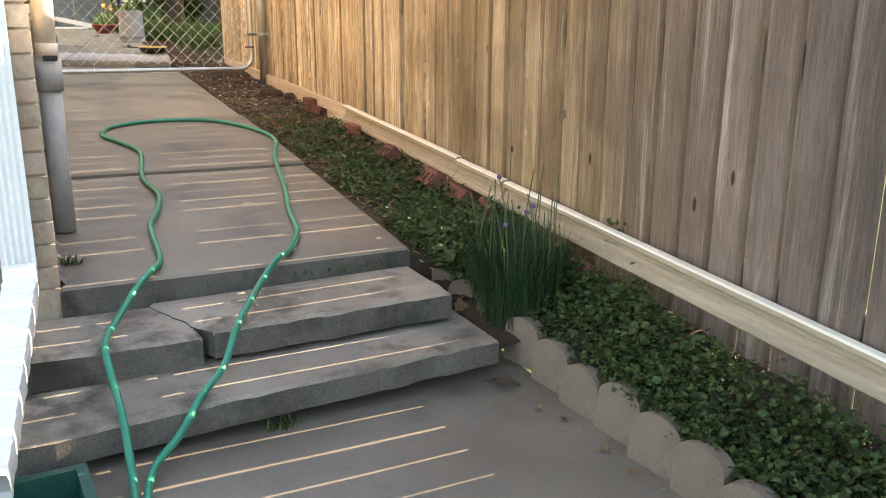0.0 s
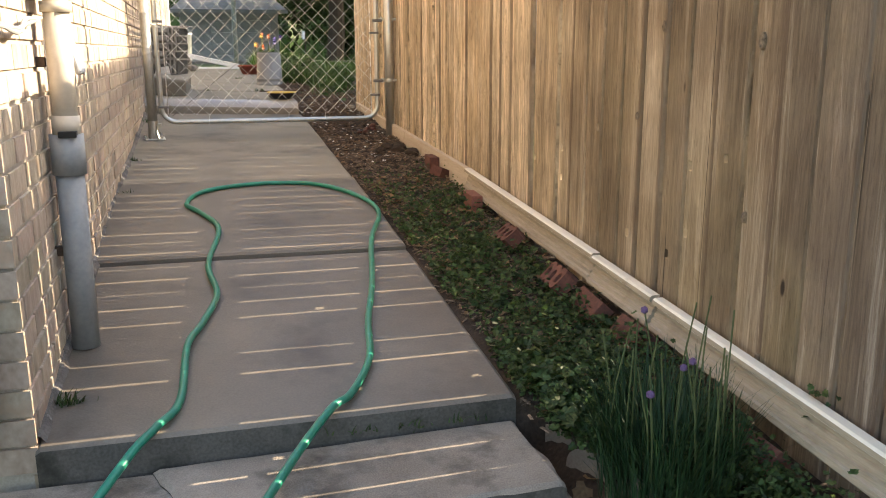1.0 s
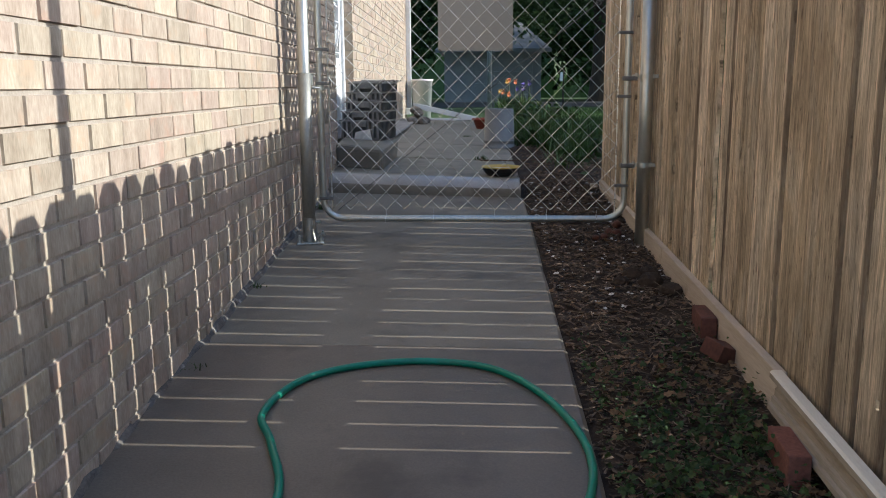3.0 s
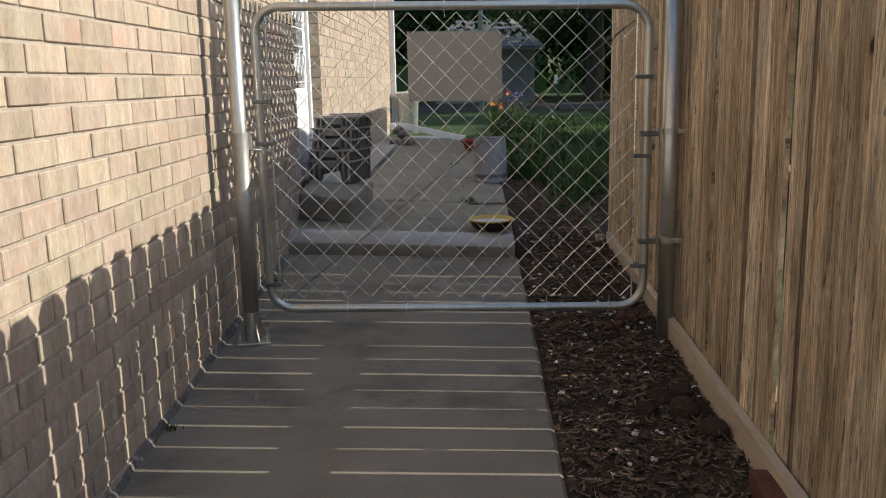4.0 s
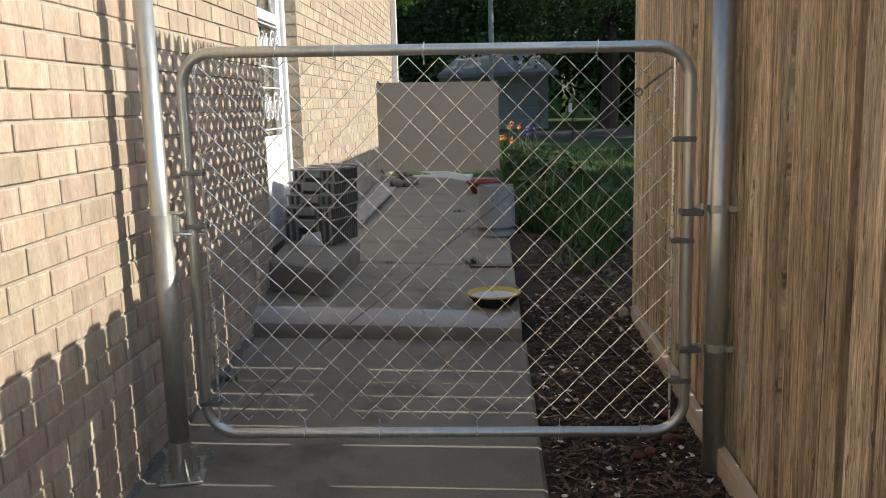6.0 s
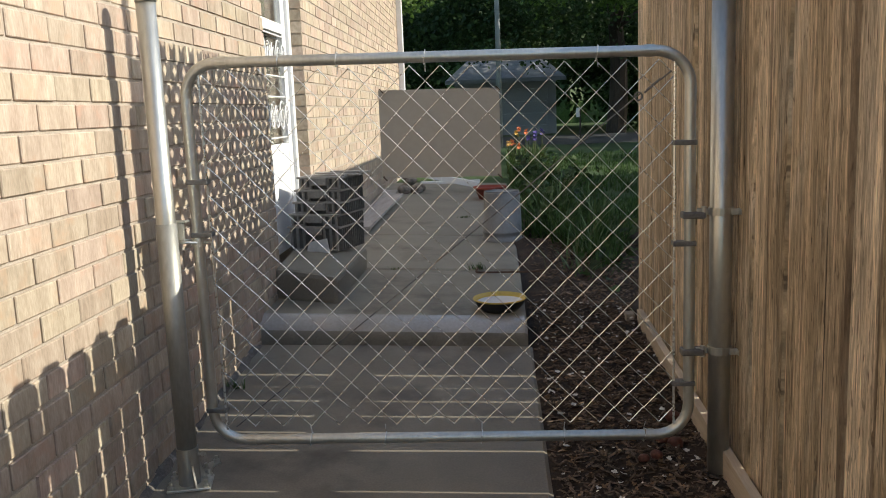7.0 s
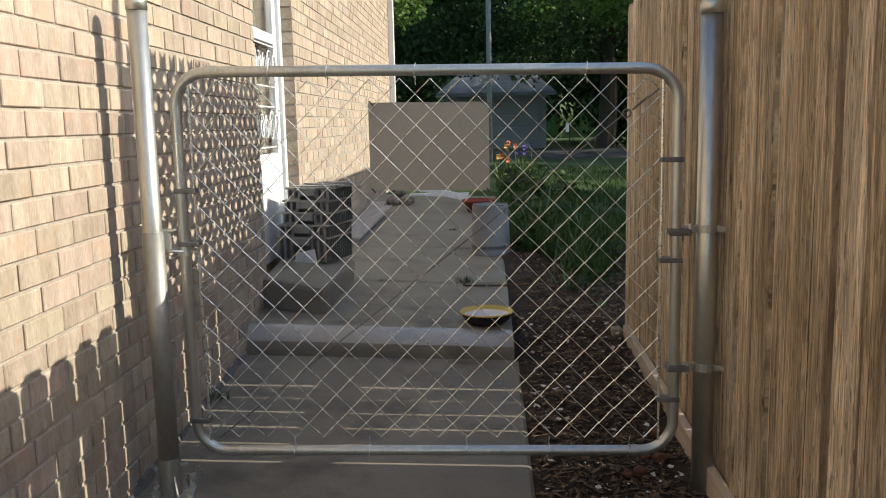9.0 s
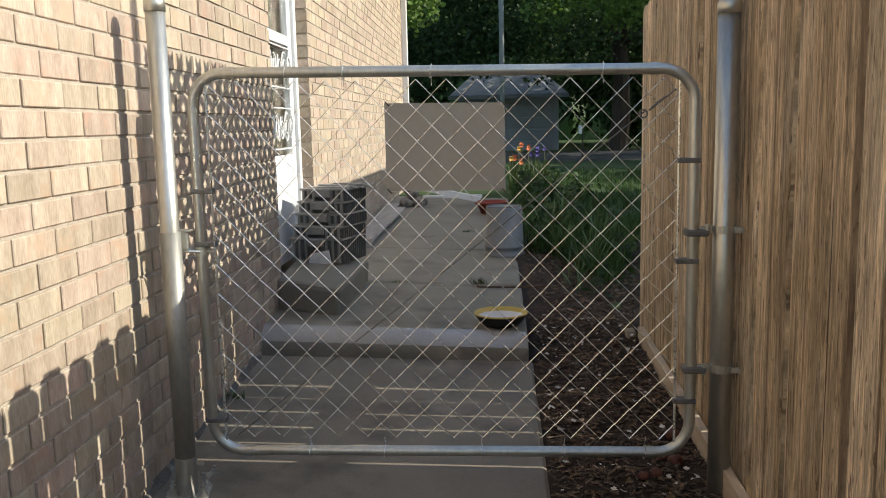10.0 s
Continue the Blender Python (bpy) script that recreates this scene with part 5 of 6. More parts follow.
def loose_bricks():
    rows = [
        (1.775, 5.86, 0.045, 90, 0, 86, False, "dark red brick set on edge by the kickboard"),
        (1.78, 5.58, 0.02, 10, 20, 30, False, "broken red brick end half sunk in mulch"),
        (1.735, 4.86, 0.045, 90, 0, 86, False, "dark red brick set on edge at the trim's tip"),
        (1.745, 4.19, 0.045, -38, 4, 84, True, "cored red brick tipped in the ivy"),
        (1.735, 3.60, 0.05, -46, 3, 83, True, "cored red brick tipped against the trim"),
        (1.755, 3.36, 0.035, -48, -3, 86, False, "red brick leaning against the trim"),
        (1.765, 3.06, 0.03, -50, 0, 86, False, "red brick leaning against the trim, half hidden in ivy"),
        (1.77, 2.42, 0.04, -42, 0, 88, False, "red brick propping the trim board"),
    ]
    for x, y, dz, rx, ry, rz, cored, label in rows:
        ob = part("red_brick", red_brick(cored), REDBRICK)
        z = bed_z(x, y)
        ob.matrix_basis = pose(x, y, z + dz - 0.01, 0, 0, rz) @ pose(0, 0, 0, rx, ry, 0) @ Matrix.Scale(0.5 if label.startswith("broken") else 1.0, 4, Vector((1, 0, 0)))
        tagged(ob, label, "brick", group="loose red bricks")


# ---- edging stones ----
def edging():
    rng = random.Random(5)
    line = [(1.345, 2.78), (1.385, 2.61), (1.425, 2.44), (1.44, 2.27), (1.445, 2.10), (1.44, 1.92), (1.44, 1.74), (1.44, 1.56), (1.44, 1.38), (1.44, 1.20), (1.44, 1.02), (1.44, 0.84), (1.44, 0.66), (1.44, 0.48), (1.44, 0.3)]
    for i, (x, y) in enumerate(line):
        bm = bmesh.new()
        w, h, t = 0.175, 0.17 + rng.uniform(-0.01, 0.01), 0.045
        prof = [(-w / 2, 0)]
        for k in range(9):
            a = math.pi - math.pi * k / 8
            prof.append((w / 2 * math.cos(a) * 0.98, h - 0.05 + 0.05 * math.sin(a)))
        prof.append((w / 2, 0))
        fr = [bm.verts.new((0, u, v)) for u, v in prof]
        bk = [bm.verts.new((t, u, v)) for u, v in prof]
        bm.faces.new(fr[::-1])
        bm.faces.new(bk)
        for k in range(len(prof)):
            j = (k + 1) % len(prof)
            bm.faces.new((fr[k], fr[j], bk[j], bk[k]))
        bmesh.ops.bevel(bm, geom=[e for e in bm.edges if e.calc_face_angle(0) > 1.2], offset=0.006, segments=2, affect="EDGES")
        ob = part("edging_stone", bm, EDGING)
        ob.matrix_basis = pose(x + rng.uniform(-0.006, 0.006), y, low_z(x, y) - 0.01 + (0.045 if i < 3 else 0.02 if i == 3 else 0), rng.uniform(-3, 3), 5 + rng.uniform(-3, 3), 7 + rng.uniform(-3, 3) + (13 if i < 3 else 0))
        tagged(ob, "scalloped concrete edging stone along the bed", "edging stone", group="edging stones")


# ---- leaves, chips, blades ----
def scatter(name, mat, rows, template, faces, parent=None):
    """Many small copies of a template, joined: rows of (matrix, size)."""
    V = np.array(template, dtype=float)
    out = np.empty((len(rows) * len(V), 3))
    for i, (m, s) in enumerate(rows):
        A = np.array(m.to_3x3()) * s
        out[i * len(V):(i + 1) * len(V)] = V @ A.T + np.array(m.translation)
    n = len(V)
    fs = [tuple(i * n + k for k in f) for i in range(len(rows)) for f in faces]
    return raw(name, out.tolist(), fs, mat, parent)


LEAF_T = [(0, 0, 0), (-0.42, 0.15, 0.10), (-0.50, 0.55, 0.12), (-0.22, 0.92, 0.02), (0, 1.0, -0.06), (0.22, 0.92, 0.02), (0.50, 0.55, 0.12), (0.42, 0.15, 0.10), (0, 0.5, -0.02)]
LEAF_F = [(0, 8, 2, 1), (8, 4, 3, 2), (0, 7, 6, 8), (8, 6, 5, 4)]
IVY_T = [(0, 0, 0), (-0.30, -0.12, 0.06), (-0.52, 0.20, 0.14), (-0.34, 0.42, 0.05), (-0.40, 0.72, 0.10), (-0.14, 0.78, 0.0), (0, 1.0, -0.10), (0.16, 0.76, 0.0), (0.40, 0.66, 0.12), (0.33, 0.40, 0.05), (0.50, 0.16, 0.14), (0.28, -0.12, 0.06)]
IVY_F = [(0, 3, 2, 1), (0, 5, 4, 3), (0, 7, 6, 5), (0, 9, 8, 7), (0, 11, 10, 9)]
CHIP_T = [(-0.5, -0.14, 0), (0.5, -0.10, 0), (0.46, 0.14, 0), (-0.42, 0.12, 0), (-0.46, -0.10, 0.09), (0.46, -0.07, 0.09), (0.42, 0.10, 0.09), (-0.40, 0.09, 0.09)]
CHIP_F = [(4, 5, 6, 7), (0, 1, 5, 4), (1, 2, 6, 5), (2, 3, 7, 6), (3, 0, 4, 7)]


def ivy():
    rng = random.Random(31)
    rows = []
    # larger leaves beside the step
    for i in range(150):
        x, y = rng.uniform(1.32, 1.45), rng.uniform(2.62, 3.05)
        rows.append((pose(x, y, bed_z(x, y) + rng.uniform(0.03, 0.10), rng.gauss(0, 25), rng.gauss(0, 25), rng.uniform(0, 360)), rng.uniform(0.025, 0.05)))
    for i in range(3600):
        x, y = rng.uniform(1.29, 1.56), rng.uniform(2.2, 3.0)
        if x < 1.385 + 0.235 * (2.78 - y) and y < 2.86:
            continue
        rows.append((pose(x, y, bed_z(x, y) + rng.uniform(0.01, 0.06), rng.uniform(-38, 38), rng.uniform(-38, 38), rng.uniform(0, 360)), rng.uniform(0.012, 0.026)))
    while len(rows) < 30000:
        y = rng.uniform(0.6, 5.9)
        x0 = 1.295 if y > 2.75 else 1.465 - 0.17 * max(0, (y - 2.45) / 0.3) 
        x = rng.uniform(x0, 1.765 if y < 5.2 else 1.83)
        cover = 1.0 if y < 2.9 else max(0.0, 1.0 - (y - 2.9) / 3.0) ** 1.15
        c = min(1, max(0, 0.5 + 1.1 * noise.noise((x * 5, y * 3.2, 7))))
        if rng.random() > cover * (0.12 + 1.0 * c) + (0.15 if y < 3.2 else 0):
            continue
        lift = abs(rng.gauss(0, 0.03)) + 0.005 + 0.045 * max(0, noise.noise((x * 6, y * 6, 2)))
        if y < 3.0:
            lift += rng.uniform(0, 0.05) + (0.04 * rng.random() if x > 1.66 else 0)
        m = pose(x, y, bed_z(x, y) + lift, rng.gauss(0, 32), rng.gauss(0, 32), rng.uniform(0, 360))
        rows.append((m, 0.008 + 0.018 * rng.random() ** 1.6))
    tagged(scatter("ground_ivy", LEAF, rows, IVY_T, IVY_F), "low green ground ivy covering the bed", "ground cover", kind="stuff")


def mulch():
    rng = random.Random(32)
    rows, dry = [], []
    for i in range(19000):
        y = 2.7 + 8.2 * rng.random() ** 0.75
        x = rng.uniform(1.285, 1.84)
        if y > 9.2:
            x += rng.uniform(0, 0.3)
        m = pose(x, y, bed_z(x, y) + (0.06 * (y - 9.0) if y > 9 else 0) + rng.uniform(0.0, 0.014), rng.uniform(-25, 25), rng.uniform(-25, 25), rng.uniform(0, 360))
        rows.append((m, 0.008 + 0.034 * rng.random() ** 1.8))
        if i % 14 == 0:
            dry.append((m, rng.uniform(0.014, 0.03)))
    for i in range(900):
        y = rng.uniform(1.6, 5.6)
        x = rng.uniform(1.32 if y > 2.7 else 1.48, 1.83)
        dry.append((pose(x, y, bed_z(x, y) + 0.03, rng.uniform(-30, 30), rng.uniform(-30, 30), rng.uniform(0, 360)), rng.uniform(0.015, 0.032)))
    for x, y, s in ((1.36, 2.56, 0.055), (1.38, 2.60, 0.05), (1.30, 2.18, 0.06), (1.27, 2.20, 0.05), (1.34, 2.16, 0.04), (1.36, 1.9, 0.03), (1.38, 1.7, 0.03), (1.33, 1.98, 0.03), (1.37, 1.55, 0.03)):
        z = (0.165 if y > 2.4 else low_z(x, y)) + 0.012
        dry.append((pose(x, y, z, rng.uniform(-35, 35), rng.uniform(-35, 35), rng.uniform(0, 360)), s))
    tagged(scatter("mulch_chips", CHIP, rows, CHIP_T, CHIP_F), "shredded dark wood mulch over the bed", "mulch", kind="stuff")
    tagged(scatter("dry_leaves", DRYLEAF, dry, IVY_T, IVY_F), "scattered dry brown leaves", "leaves", kind="stuff")
    straw = []
    for i in range(800):
        y = rng.uniform(2.9, 6.4)
        x = rng.uniform(1.30, 1.80)
        straw.append((pose(x, y, bed_z(x, y) + rng.uniform(0.012, 0.04), rng.uniform(-20, 20), rng.uniform(-20, 20), rng.uniform(0, 360)) @ Matrix.Diagonal((1, 0.3, 0.4, 1)), rng.uniform(0.015, 0.05)))
    for i in range(260):
        x, y = 1.425 - abs(rng.gauss(0, 0.03)), rng.uniform(0.6, 2.35)
        straw.append((pose(x, y, low_z(x, y) + 0.004, rng.uniform(-8, 8), rng.uniform(-8, 8), rng.uniform(0, 360)) @ Matrix.Diagonal((1, 0.6, 0.5, 1)), 0.005 + 0.02 * rng.random() ** 2))
    tagged(scatter("straw_litter", STRAW, straw, CHIP_T, CHIP_F), "dry straw and stems strewn through the ivy", "litter", kind="stuff")
    pale = []
    for i in range(420):
        y = 9.4 - 3.4 * rng.random() ** 1.4
        x = rng.uniform(1.30, 1.83)
        pale.append((pose(x, y, bed_z(x, y) + 0.014, rng.uniform(-25, 25), rng.uniform(-25, 25), rng.uniform(0, 360)), 0.005 + 0.022 * rng.random() ** 1.8))
    tagged(scatter("pale_flakes", PALE, pale, IVY_T, IVY_F), "pale flakes and shells strewn on the mulch", "mulch", kind="stuff")


def blade_strip(verts, faces, x, y, z, h, lean, az, w, segs=5):
    dx, dy = math.cos(az), math.sin(az)
    n = len(verts)
    for i in range(segs + 1):
        t = i / segs
        r = lean * h * t * t
        hw = w * (1 - t) ** 0.6 * 0.5 + 0.0004
        px, py, pz = x + dx * r, y + dy * r, z + h * t * (1 - 0.25 * lean * t)
        verts.append((px - dy * hw, py + dx * hw, pz))
        verts.append((px + dy * hw, py - dx * hw, pz))
    for i in range(segs):
        a = n + 2 * i
        faces.append((a, a + 1, a + 3, a + 2))


def chives():
    rng = random.Random(33)
    c = thing("chive_clump", "dense clump of chives with a few purple heads", "plant")
    verts, faces = [], []
    for i in range(1000):
        a, r = rng.uniform(0, 6.283), 0.17 * math.sqrt(rng.random())
        x, y = 1.53 + r * math.cos(a), 2.46 + 1.1 * r * math.sin(a)
        blade_strip(verts, faces, x, y, bed_z(x, y) - 0.01, rng.uniform(0.16, 0.32), rng.uniform(0.0, 0.55), a + rng.uniform(-0.9, 0.9), rng.uniform(0.002, 0.0045))
    tagged(raw("foliage", verts, faces, CHIVE, c), kind="stuff")
    for i in range(22):
        x, y = 1.54 + rng.uniform(-0.12, 0.14), 2.48 + rng.uniform(-0.14, 0.16)
        z = bed_z(x, y)
        h = rng.uniform(0.30, 0.46)
        lx, ly = rng.uniform(-0.05, 0.05), rng.uniform(-0.05, 0.05)
        part("stalk", tubed([(x, y, z), (x + lx * 0.4, y + ly * 0.4, z + h * 0.6), (x + lx, y + ly, z + h)], 0.0022, 5), STALK, c)
        if i < 4:
            bm = bmesh.new()
            bmesh.ops.create_icosphere(bm, subdivisions=1, radius=0.011)
            ob = part("flower_head", bm, PURPLE, c)
            ob.location = (x + lx, y + ly, z + h)
    # a weed sprouting between trim and fence
    rows = []
    for i in range(45):
        y = 2.31 + rng.gauss(0, 0.03)
        rows.append((pose(rng.uniform(1.825, 1.856), y, 0.435 + rng.uniform(-0.06, 0.07), rng.gauss(0, 40), rng.gauss(0, 40), rng.uniform(0, 360)), rng.uniform(0.010, 0.022)))
    tagged(scatter("weed", LEAF, rows, IVY_T, IVY_F), "green weed sprouting between trim and fence", "plant", kind="stuff")


def lawn_plants():
    rng = random.Random(34)
    verts, faces = [], []
    for i in range(16000):
        y = 9.4 + 10.5 * rng.random() ** 1.3
        x = rng.uniform(1.30, 1.3 + 0.30 * (y - 8.0))
        if y < 10.6 and x < 1.34 + 0.45 * (10.6 - y) ** 0.5:
            continue
        if noise.noise((x * 2.3, y * 1.6, 8)) < -0.22:
            continue
        z = ground_z(x, y)
        h = rng.uniform(0.04, 0.10) if y > 11.5 and x > 1.3 + 0.5 * rng.random() + 0.1 * (y > 12) else rng.uniform(0.10, 0.34)
        blade_strip(verts, faces, x, y, z, h, rng.uniform(0.1, 0.9), rng.uniform(0, 6.28), rng.uniform(0.006, 0.012), 3)
    tagged(raw("lawn_grass", verts, faces, GRASS), "ragged green grass beside the walk", "grass", kind="stuff")
    rows = []
    for i in range(1500):
        y = rng.uniform(9.35, 17.0)
        x = 1.36 + abs(rng.gauss(0, 0.30)) * (0.6 + (y - 9.9) * 0.10)
        if y < 10.7:
            x = rng.uniform(1.62 + 0.1 * rng.random(), 2.5)
        h = rng.uniform(0.05, 0.36) * (0.6 + 0.5 * noise.noise((x * 3, y * 1.5, 4)))
        rows.append((pose(x, y, ground_z(x, y) + h, rng.uniform(-60, 60), rng.uniform(-60, 60), rng.uniform(0, 360)), rng.uniform(0.04, 0.08)))
    tagged(scatter("border_plants", LEAF, rows, LEAF_T, LEAF_F), "leafy green border plants along the far walk", "plants", kind="stuff")
    for x, y, tall, count in ((1.62, 9.75, 0.36, 34), (1.74, 10.15, 0.44, 40), (1.58, 10.7, 0.42, 38), (1.86, 10.9, 0.46, 36), (1.52, 11.6, 0.40, 36), (1.70, 12.3, 0.42, 36)):
        f = thing("daylily_clump", "clump of long arching green daylily leaves", "plant", group="daylilies by the walk")
        verts, faces = [], []
        for i in range(count):
            bx, by = x + rng.gauss(0, 0.07), y + rng.gauss(0, 0.09)
            blade_strip(verts, faces, bx, by, ground_z(bx, by) - 0.01, tall * rng.uniform(0.55, 1.1), rng.uniform(0.15, 0.8), rng.uniform(0, 6.28), rng.uniform(0.011, 0.019), 6)
        raw("leaf", verts, faces, LILY, f)
    for k, (x, y, col) in enumerate(((1.50, 16.2, IRIS_ORANGE), (1.42, 16.6, IRIS_ORANGE), (1.36, 15.9, IRIS_YELLOW), (1.66, 16.9, IRIS_BLUE), (1.74, 16.6, IRIS_BLUE))):
        f = thing("iris", ("orange", "orange", "yellow", "violet", "violet")[k] + " flag iris in bloom at the lawn's edge", "flower", group="irises")
        verts, faces = [], []
        z = ground_z(x, y)
        for i in range(14):
            blade_strip(verts, faces, x + rng.uniform(-0.08, 0.08), y + rng.uniform(-0.06, 0.06), z, rng.uniform(0.25, 0.42), rng.uniform(0, 0.5), rng.uniform(0, 6.28), rng.uniform(0.025, 0.04))
        raw("leaf", verts, faces, LEAF, f)
        for j in range(2):
            zz = z + 0.40 + 0.13 * j + rng.uniform(-0.05, 0.06)
            sx = x + (0.05 if j else -0.05)
            part("stalk", tubed([(sx, y, z), (sx, y, zz)], 0.007, 6), STALK, f)
            rows = [(pose(sx, y, zz, rng.uniform(15, 75) * (-1 if i % 2 else 1), 0, 60 * i), rng.uniform(0.04, 0.065)) for i in range(6)]
            scatter("bloom", col, rows, LEAF_T, LEAF_F, f)


def small_bits():
    rng = random.Random(40)
    for x, y in ((1.685, 7.43), (1.724, 7.39), (1.593, 7.27), (1.638, 7.29), (1.76, 7.62)):
        bm = bmesh.new()
        bmesh.ops.create_icosphere(bm, subdivisions=2, radius=rng.uniform(0.019, 0.028))
        for v in bm.verts:
            v.co += v.co * 0.3 * noise.noise(v.co * 45 + Vector((x * 50, y * 50, 0)))
            v.co.z *= 0.85
        ob = part("fallen_fruit", bm, NUT, smooth=True)
        ob.location = (x, y, bed_z(x, y) + 0.02)
        tagged(ob, "shrivelled brown fruit lying on the mulch", "fruit", group="fallen fruit")
    for i, (x, y, s) in enumerate(((1.66, 6.55, 0.05), (1.72, 6.46, 0.06), (1.60, 6.48, 0.04), (1.75, 6.60, 0.045), (1.78, 6.30, 0.05), (1.79, 7.7, 0.04))):
        bm = bmesh.new()
        bmesh.ops.create_icosphere(bm, subdivisions=2, radius=s)
        for v in bm.verts:
            v.co += v.co * 0.4 * noise.noise(v.co * 14 + Vector((i * 5, 0, 0)))
            v.co.z *= 0.65
        ob = part("dark_stone", bm, SOIL)
        ob.location = (x, y, bed_z(x, y) + s * 0.3)
        tagged(ob, "dark rough stone lying on the mulch", "stone", group="stones in the bed")
    bm = bmesh.new()
    box(bm, 1.775, 8.86, 0.70, 1.825, 8.94, 0.775, 0.008)
    tagged(part("white_block", bm, TRIM), "pale timber offcut at the fence's end", "offcut")
    # green tub by the bottom step
    t = thing("green_tub", "dark green plastic tub beside the bottom step", "tub")
    m = pose(-0.13, 1.87, low_z(0, 1.9), 0, 0, 4)
    w = boxed(-0.13, -0.16, 0.0, 0.13, 0.16, 0.008, m=m)
    for a in ((-0.13, -0.16, 0.13, -0.153), (-0.13, 0.153, 0.13, 0.16), (-0.13, -0.153, -0.123, 0.153), (0.123, -0.153, 0.13, 0.153)):
        box(w, a[0], a[1], 0.008, a[2], a[3], 0.09, m=m)
    part("wall", w, GREENTUB, t)
    r = bmesh.new()
    for a in ((-0.15, -0.18, 0.15, -0.153), (-0.15, 0.153, 0.15, 0.18), (-0.15, -0.153, -0.123, 0.153), (0.123, -0.153, 0.15, 0.153)):
        box(r, a[0], a[1], 0.085, a[2], a[3], 0.097, m=m)
    part("rim", r, GREENTUB, t)
    # weeds in the joints
    verts, faces = [], []
    for cx, cy, cz, n, h in ((0.80, 2.83, 0.275, 10, 0.03), (0.95, 2.82, 0.277, 14, 0.03), (1.1, 2.82, 0.279, 12, 0.04), (0.56, 2.19, 0.01, 40, 0.05), (0.05, 3.08, 0.347, 40, 0.05), (0.02, 5.4, 0.552, 26, 0.04), (0.0, 6.3, 0.62, 26, 0.04), (-0.03, 7.9, 0.73, 40, 0.06), (0.99, 9.66, 0.885, 40, 0.05), (0.5, 9.65, 0.90, 8, 0.025), (0.85, 11.7, 0.95, 30, 0.03)):
        for i in range(n):
            blade_strip(verts, faces, cx + rng.gauss(0, 0.025), cy + rng.gauss(0, 0.012), cz, rng.uniform(0.3, 1) * h, rng.uniform(0.2, 1.2), rng.uniform(0, 6.28), 0.006, 3)
    tagged(raw("joint_weeds", verts, faces, LEAF), "small weeds growing in the slab joints", "weeds", kind="stuff")


# ---- beyond: street, houses, trees ----
def tree(name, x, y, h, spread, leaves, size, seed, label, low=0.25, leaf=None):
    rng = random.Random(seed)
    t = thing(name, label, "tree")
    z0 = ground_z(x, y) - 0.1
    trunk = bmesh.new()
    pts = [(x + 0.15 * math.sin(i), y, z0 + h * 0.62 * i / 6) for i in range(7)]
    tube(trunk, pts, 0.3, 10, radii=[0.34 * h / 12 * (1 - 0.11 * i) for i in range(7)])
    for i in range(9):
        a = rng.uniform(0, 6.28)
        zz = z0 + h * rng.uniform(0.28, 0.6)
        l = spread * rng.uniform(0.5, 0.9)
        tube(trunk, [(x, y, zz), (x + l * 0.5 * math.cos(a), y + l * 0.5 * math.sin(a), zz + l * 0.25), (x + l * math.cos(a), y + l * math.sin(a), zz + l * 0.4)], 0.1, 6, radii=[0.11, 0.07, 0.03])
    part("trunk", trunk, BARK, t)
    clumps = []
    for i in range(60):
        a, e = rng.uniform(0, 6.28), rng.uniform(-0.9, 1.4)
        r = spread * rng.uniform(0.45, 1.0)
        clumps.append((x + r * math.cos(a) * math.cos(e * 0.7), y + r * math.sin(a) * math.cos(e * 0.7), z0 + h * (low + (1 - low) * 0.45) + h * (1 - low) * 0.46 * math.sin(e), rng.uniform(0.5, 1.25) * spread * 0.28))
    rows = []
    for i in range(leaves):
        cx, cy, cz, cr = clumps[rng.randrange(len(clumps))]
        v = Vector((rng.gauss(0, 1), rng.gauss(0, 1), rng.gauss(0, 0.7))).normalized() * cr * (rng.random() ** 0.4)
        rows.append((pose(cx + v.x, cy + v.y, cz + v.z, rng.uniform(-70, 70), rng.uniform(-70, 70), rng.uniform(0, 360)), size * rng.uniform(0.7, 1.3)))
    scatter("crown", leaf or SHADED_LEAF, rows, LEAF_T[:8], [(0, 7, 6, 5), (0, 5, 4, 3), (0, 3, 2, 1)], t)


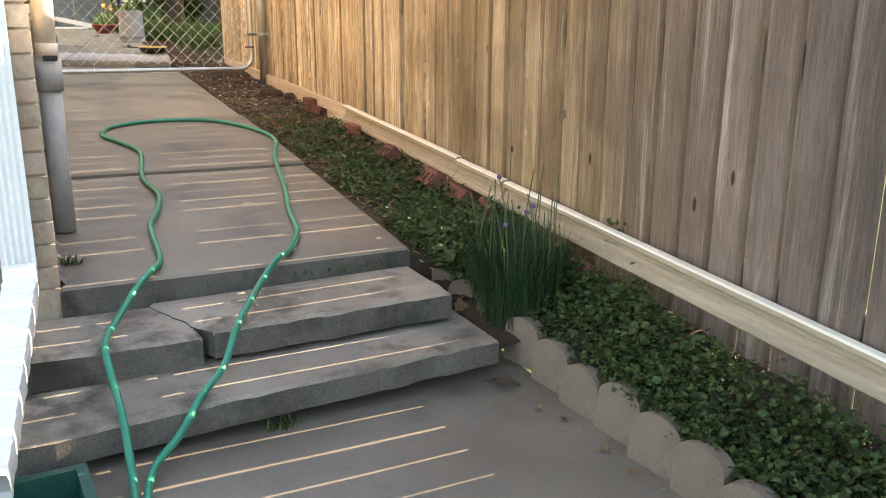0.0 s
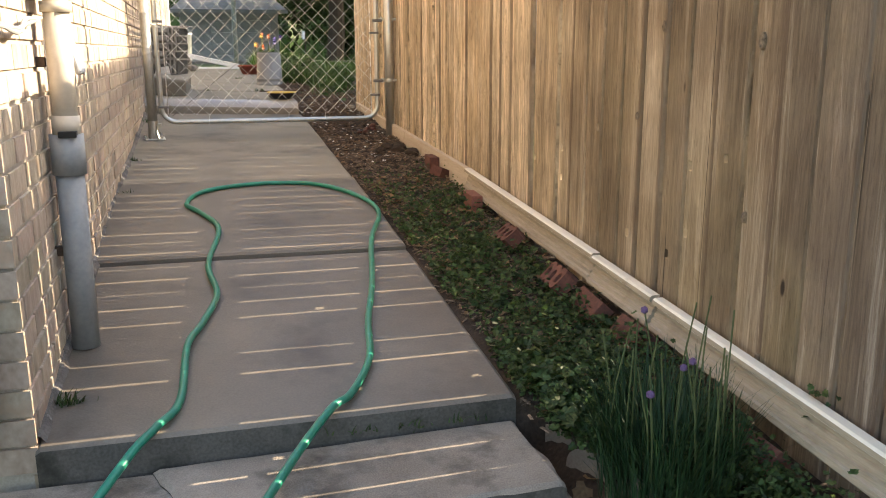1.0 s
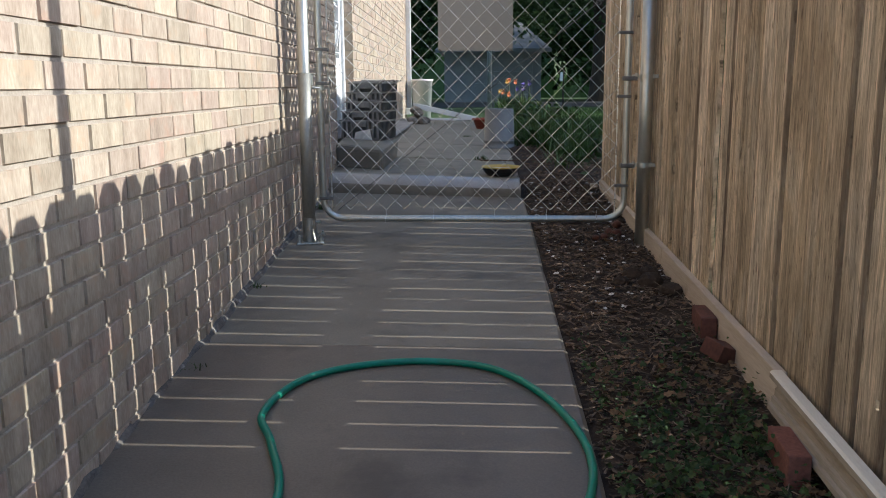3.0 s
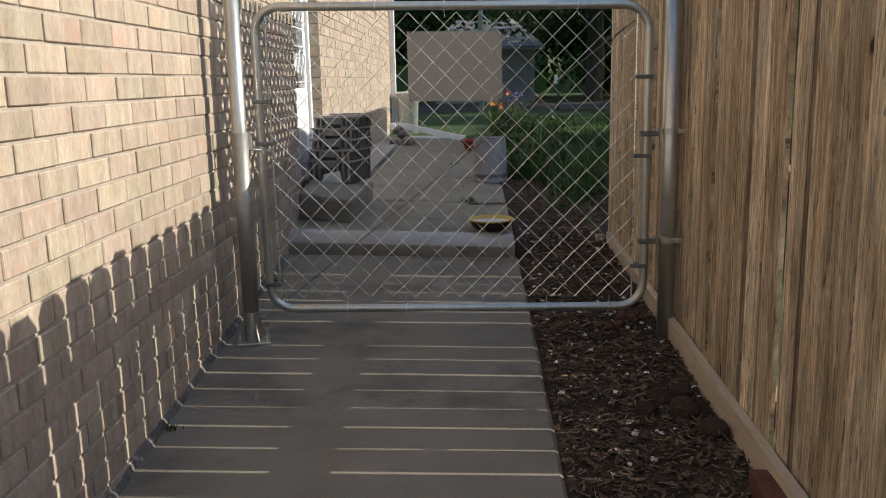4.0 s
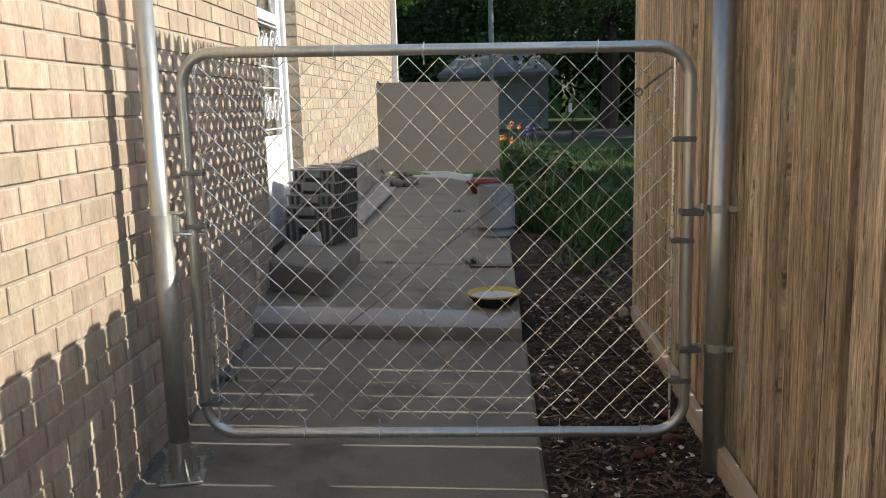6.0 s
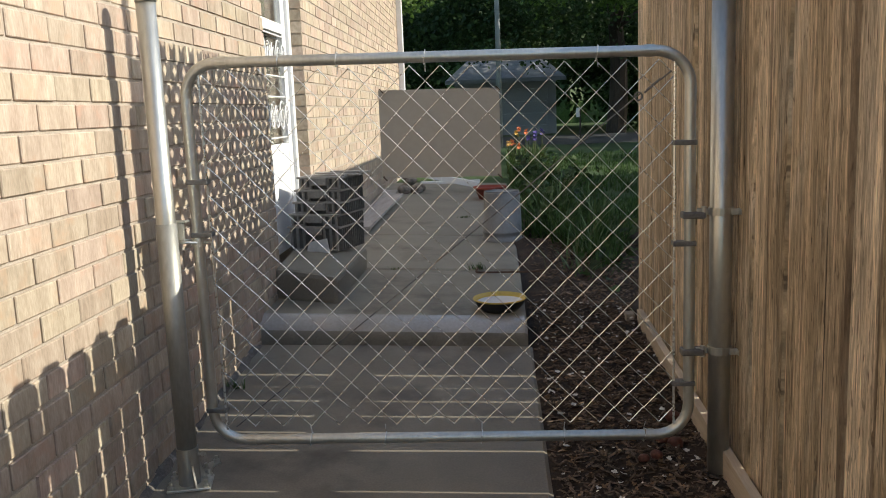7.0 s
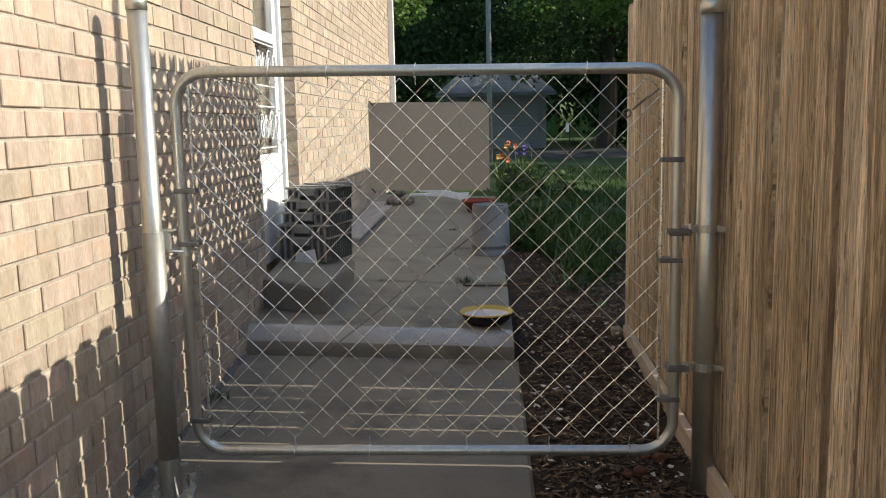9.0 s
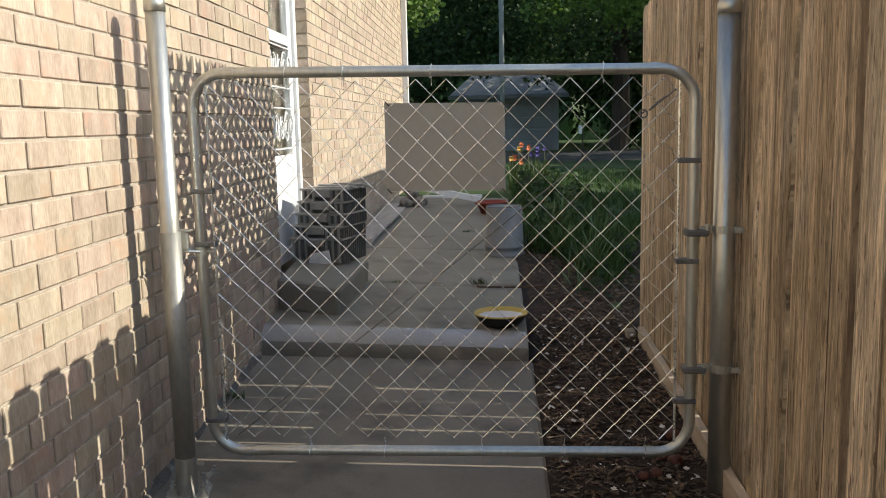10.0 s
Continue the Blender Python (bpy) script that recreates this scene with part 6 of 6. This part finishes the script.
def beyond():
    tree("tree", -2.5, 21, 9, 3.0, 26000, 0.085, 11, "leafy young maple beyond the house", 0.3, TREELEAF)
    tree("tree", 4.9, 25, 10, 3.3, 26000, 0.09, 12, "leafy maple at the lawn's far side", 0.3, TREELEAF)
    tree("tree", 5.4, 35, 13, 6.5, 44000, 0.125, 1, "tall broad maple with leaves coloured for shade", 0.24)
    tree("tree", -4.5, 37, 14, 7.0, 32000, 0.155, 2, "tall broad tree with leaves coloured for shade", 0.2)
    tree("tree", 13.0, 41, 14, 6.5, 26000, 0.17, 3, "tall leafy shade tree by the street", 0.1)
    tree("tree", 1.5, 54, 17, 9.0, 26000, 0.25, 4, "large dark tree behind the far house", 0.1)
    tree("tree", 8.5, 42, 8, 3.2, 24000, 0.13, 6, "low dark tree beside the far house", 0.0)
    tree("tree", 17.0, 56, 16, 9.0, 9000, 0.5, 5, "large dark tree across the street", 0.05)
    # three unseen trees, added only to shade the street and the lawn
    tree("tree", 18.0, 31.5, 14, 4.5, 12000, 0.25, 7, "unseen tall tree added to shade the street", 0.2)
    tree("tree", 13.0, 20.0, 9, 3.2, 14000, 0.16, 8, "unseen leafy tree added to shade the lawn", 0.2)
    tree("tree", 12.5, 25.6, 9, 3.3, 12000, 0.16, 9, "unseen leafy tree added to shade the far lawn", 0.15)
    # distant woods
    verts, faces = [], []
    n = 60
    for i in range(n + 1):
        x = -70 + 140 * i / n
        for j in range(9):
            z = -1 + 26 * j / 8
            verts.append((x + 1.5 * noise.noise((i, j, 1)), 72 + 4 * noise.noise((i * 0.6, j * 0.6, 2)) + 0.3 * j, z + (3 * noise.noise((i * 0.5, 0, 3)) if j == 8 else 0)))
    for i in range(n):
        for j in range(8):
            a = i * 9 + j
            faces.append((a, a + 9, a + 10, a + 1))
    tagged(raw("backdrop", verts, faces, SHADED_LEAF), "dark woods in the distance", "woods", kind="structure")
    # house across the street
    h = thing("far_house", "low grey-blue house with a grey shingle roof", "house")
    zb = 0.55
    part("wall", boxed(-0.6, 44, zb, 4.0, 52, zb + 2.6), SIDING, h)
    bm = bmesh.new()
    hexa(bm, [(-1.0, 43.2, zb + 2.6), (4.4, 43.2, zb + 2.6), (4.4, 53, zb + 2.6), (-1.0, 53, zb + 2.6), (0.4, 47.6, zb + 4.1), (3.2, 47.6, zb + 4.1), (3.2, 48.6, zb + 4.1), (0.4, 48.6, zb + 4.1)])
    part("roof", bm, ROOFING, h)
    part("fascia", boxed(-1.0, 43.1, zb + 2.45, 4.4, 43.19, zb + 2.62), SIDING, h)
    part("garage_door", boxed(0.8, 43.93, zb, 3.6, 43.99, zb + 2.15, 0.01), SIDING, h)
    for k in range(1, 4):
        part("door_panel", boxed(0.85, 43.90, zb + 0.54 * k - 0.5, 3.55, 43.93, zb + 0.54 * k - 0.04, 0.01), SIDING, h)
    # street, drive
    bm = bmesh.new()
    box(bm, -60, 26.0, 0.70, 60, 33.0, 0.905)
    tagged(part("road", bm, ASPHALT), "grey asphalt street beyond the lawn", "street", kind="structure")
    p = thing("utility_pole", "slim grey metal pole at the street", "pole")
    part("shaft", tubed([(1.27, 24.5, 0.8), (1.27, 24.5, 9.0)], 0.06, 14), CONDUIT, p, smooth=True)
    w = thing("white_post", "dark stake with a small white plate at the street", "post")
    part("stake", boxed(3.155, 25.0, 0.9, 3.19, 25.04, 1.78, 0.008), BARK, w)
    part("plate", boxed(3.08, 24.97, 1.58, 3.158, 25.03, 1.80, 0.01), WHITE, w)


def casters():
    """Unseen shadow casters beyond the fence: lattice, poles and an added house."""
    l = thing("garden_lattice", "wooden garden lattice behind the fence", "lattice")
    x, y0, y1, z0, z1 = 2.06, 7.30, 9.3, 2.30, 3.34
    bm = bmesh.new()
    k = -12
    pitch, hw = 0.098, 0.0185
    while y0 + k * pitch < y1:
        for s, xx in ((1, x), (-1, x + 0.008)):
            ya, yb = y0 + k * pitch, y0 + k * pitch + (z1 - z0)
            za, zb = (z0, z1) if s > 0 else (z1, z0)
            if ya < y0:
                za += s * (y0 - ya)
                ya = y0
            if yb > y1:
                zb -= s * (yb - y1)
                yb = y1
            if yb - ya > 0.03:
                d = hw * 1.414
                hexa(bm, [(xx, ya, za - d), (xx + 0.007, ya, za - d), (xx + 0.007, yb, zb - d), (xx, yb, zb - d), (xx, ya, za + d), (xx + 0.007, ya, za + d), (xx + 0.007, yb, zb + d), (xx, yb, zb + d)])
        k += 1
    part("slats", bm, RAIL, l)
    for yy in (y0 - 0.02, y1):
        part("lattice_post", boxed(x + 0.02, yy - 0.03, 0.2, x + 0.08, yy + 0.03, z1 - 0.05), RAIL, l)
    p = thing("steel_pole", "slim steel pole behind the fence", "pole")
    part("shaft", tubed([(2.3, 4.74, 0.0), (2.3, 4.74, 5.2)], 0.03, 12), GALV, p)
    p = thing("steel_pole", "tall steel pole in the neighbour's yard", "pole")
    part("shaft", tubed([(3.2, 7.24, 0.0), (3.2, 7.24, 6.2)], 0.028, 12), GALV, p)
    # house shape added out of view, sized to shade the far walk
    h = thing("neighbour_house", "plain unseen house shape added to shade the far walk", "house")
    part("wall", boxed(5.3, 8.75, -0.2, 12, 15.2, 4.35), SIDING, h)
    bm = bmesh.new()
    hexa(bm, [(5.0, 8.65, 4.36), (12.4, 8.65, 4.36), (12.4, 15.3, 4.36), (5.0, 15.3, 4.36), (8.0, 8.65, 5.5), (9.0, 8.65, 5.5), (9.0, 15.3, 5.5), (8.0, 15.3, 5.5)])
    part("roof", bm, ROOFING, h)


side_door()
step_block()
crate_stack()
bucket()
bowl()
planter()
tool_rod()
planks()
far_corner()
conduit()
near_downspout()
loose_bricks()
edging()
chives()
beyond()
casters()
small_bits()
ivy()
mulch()
lawn_plants()
single_bricks()
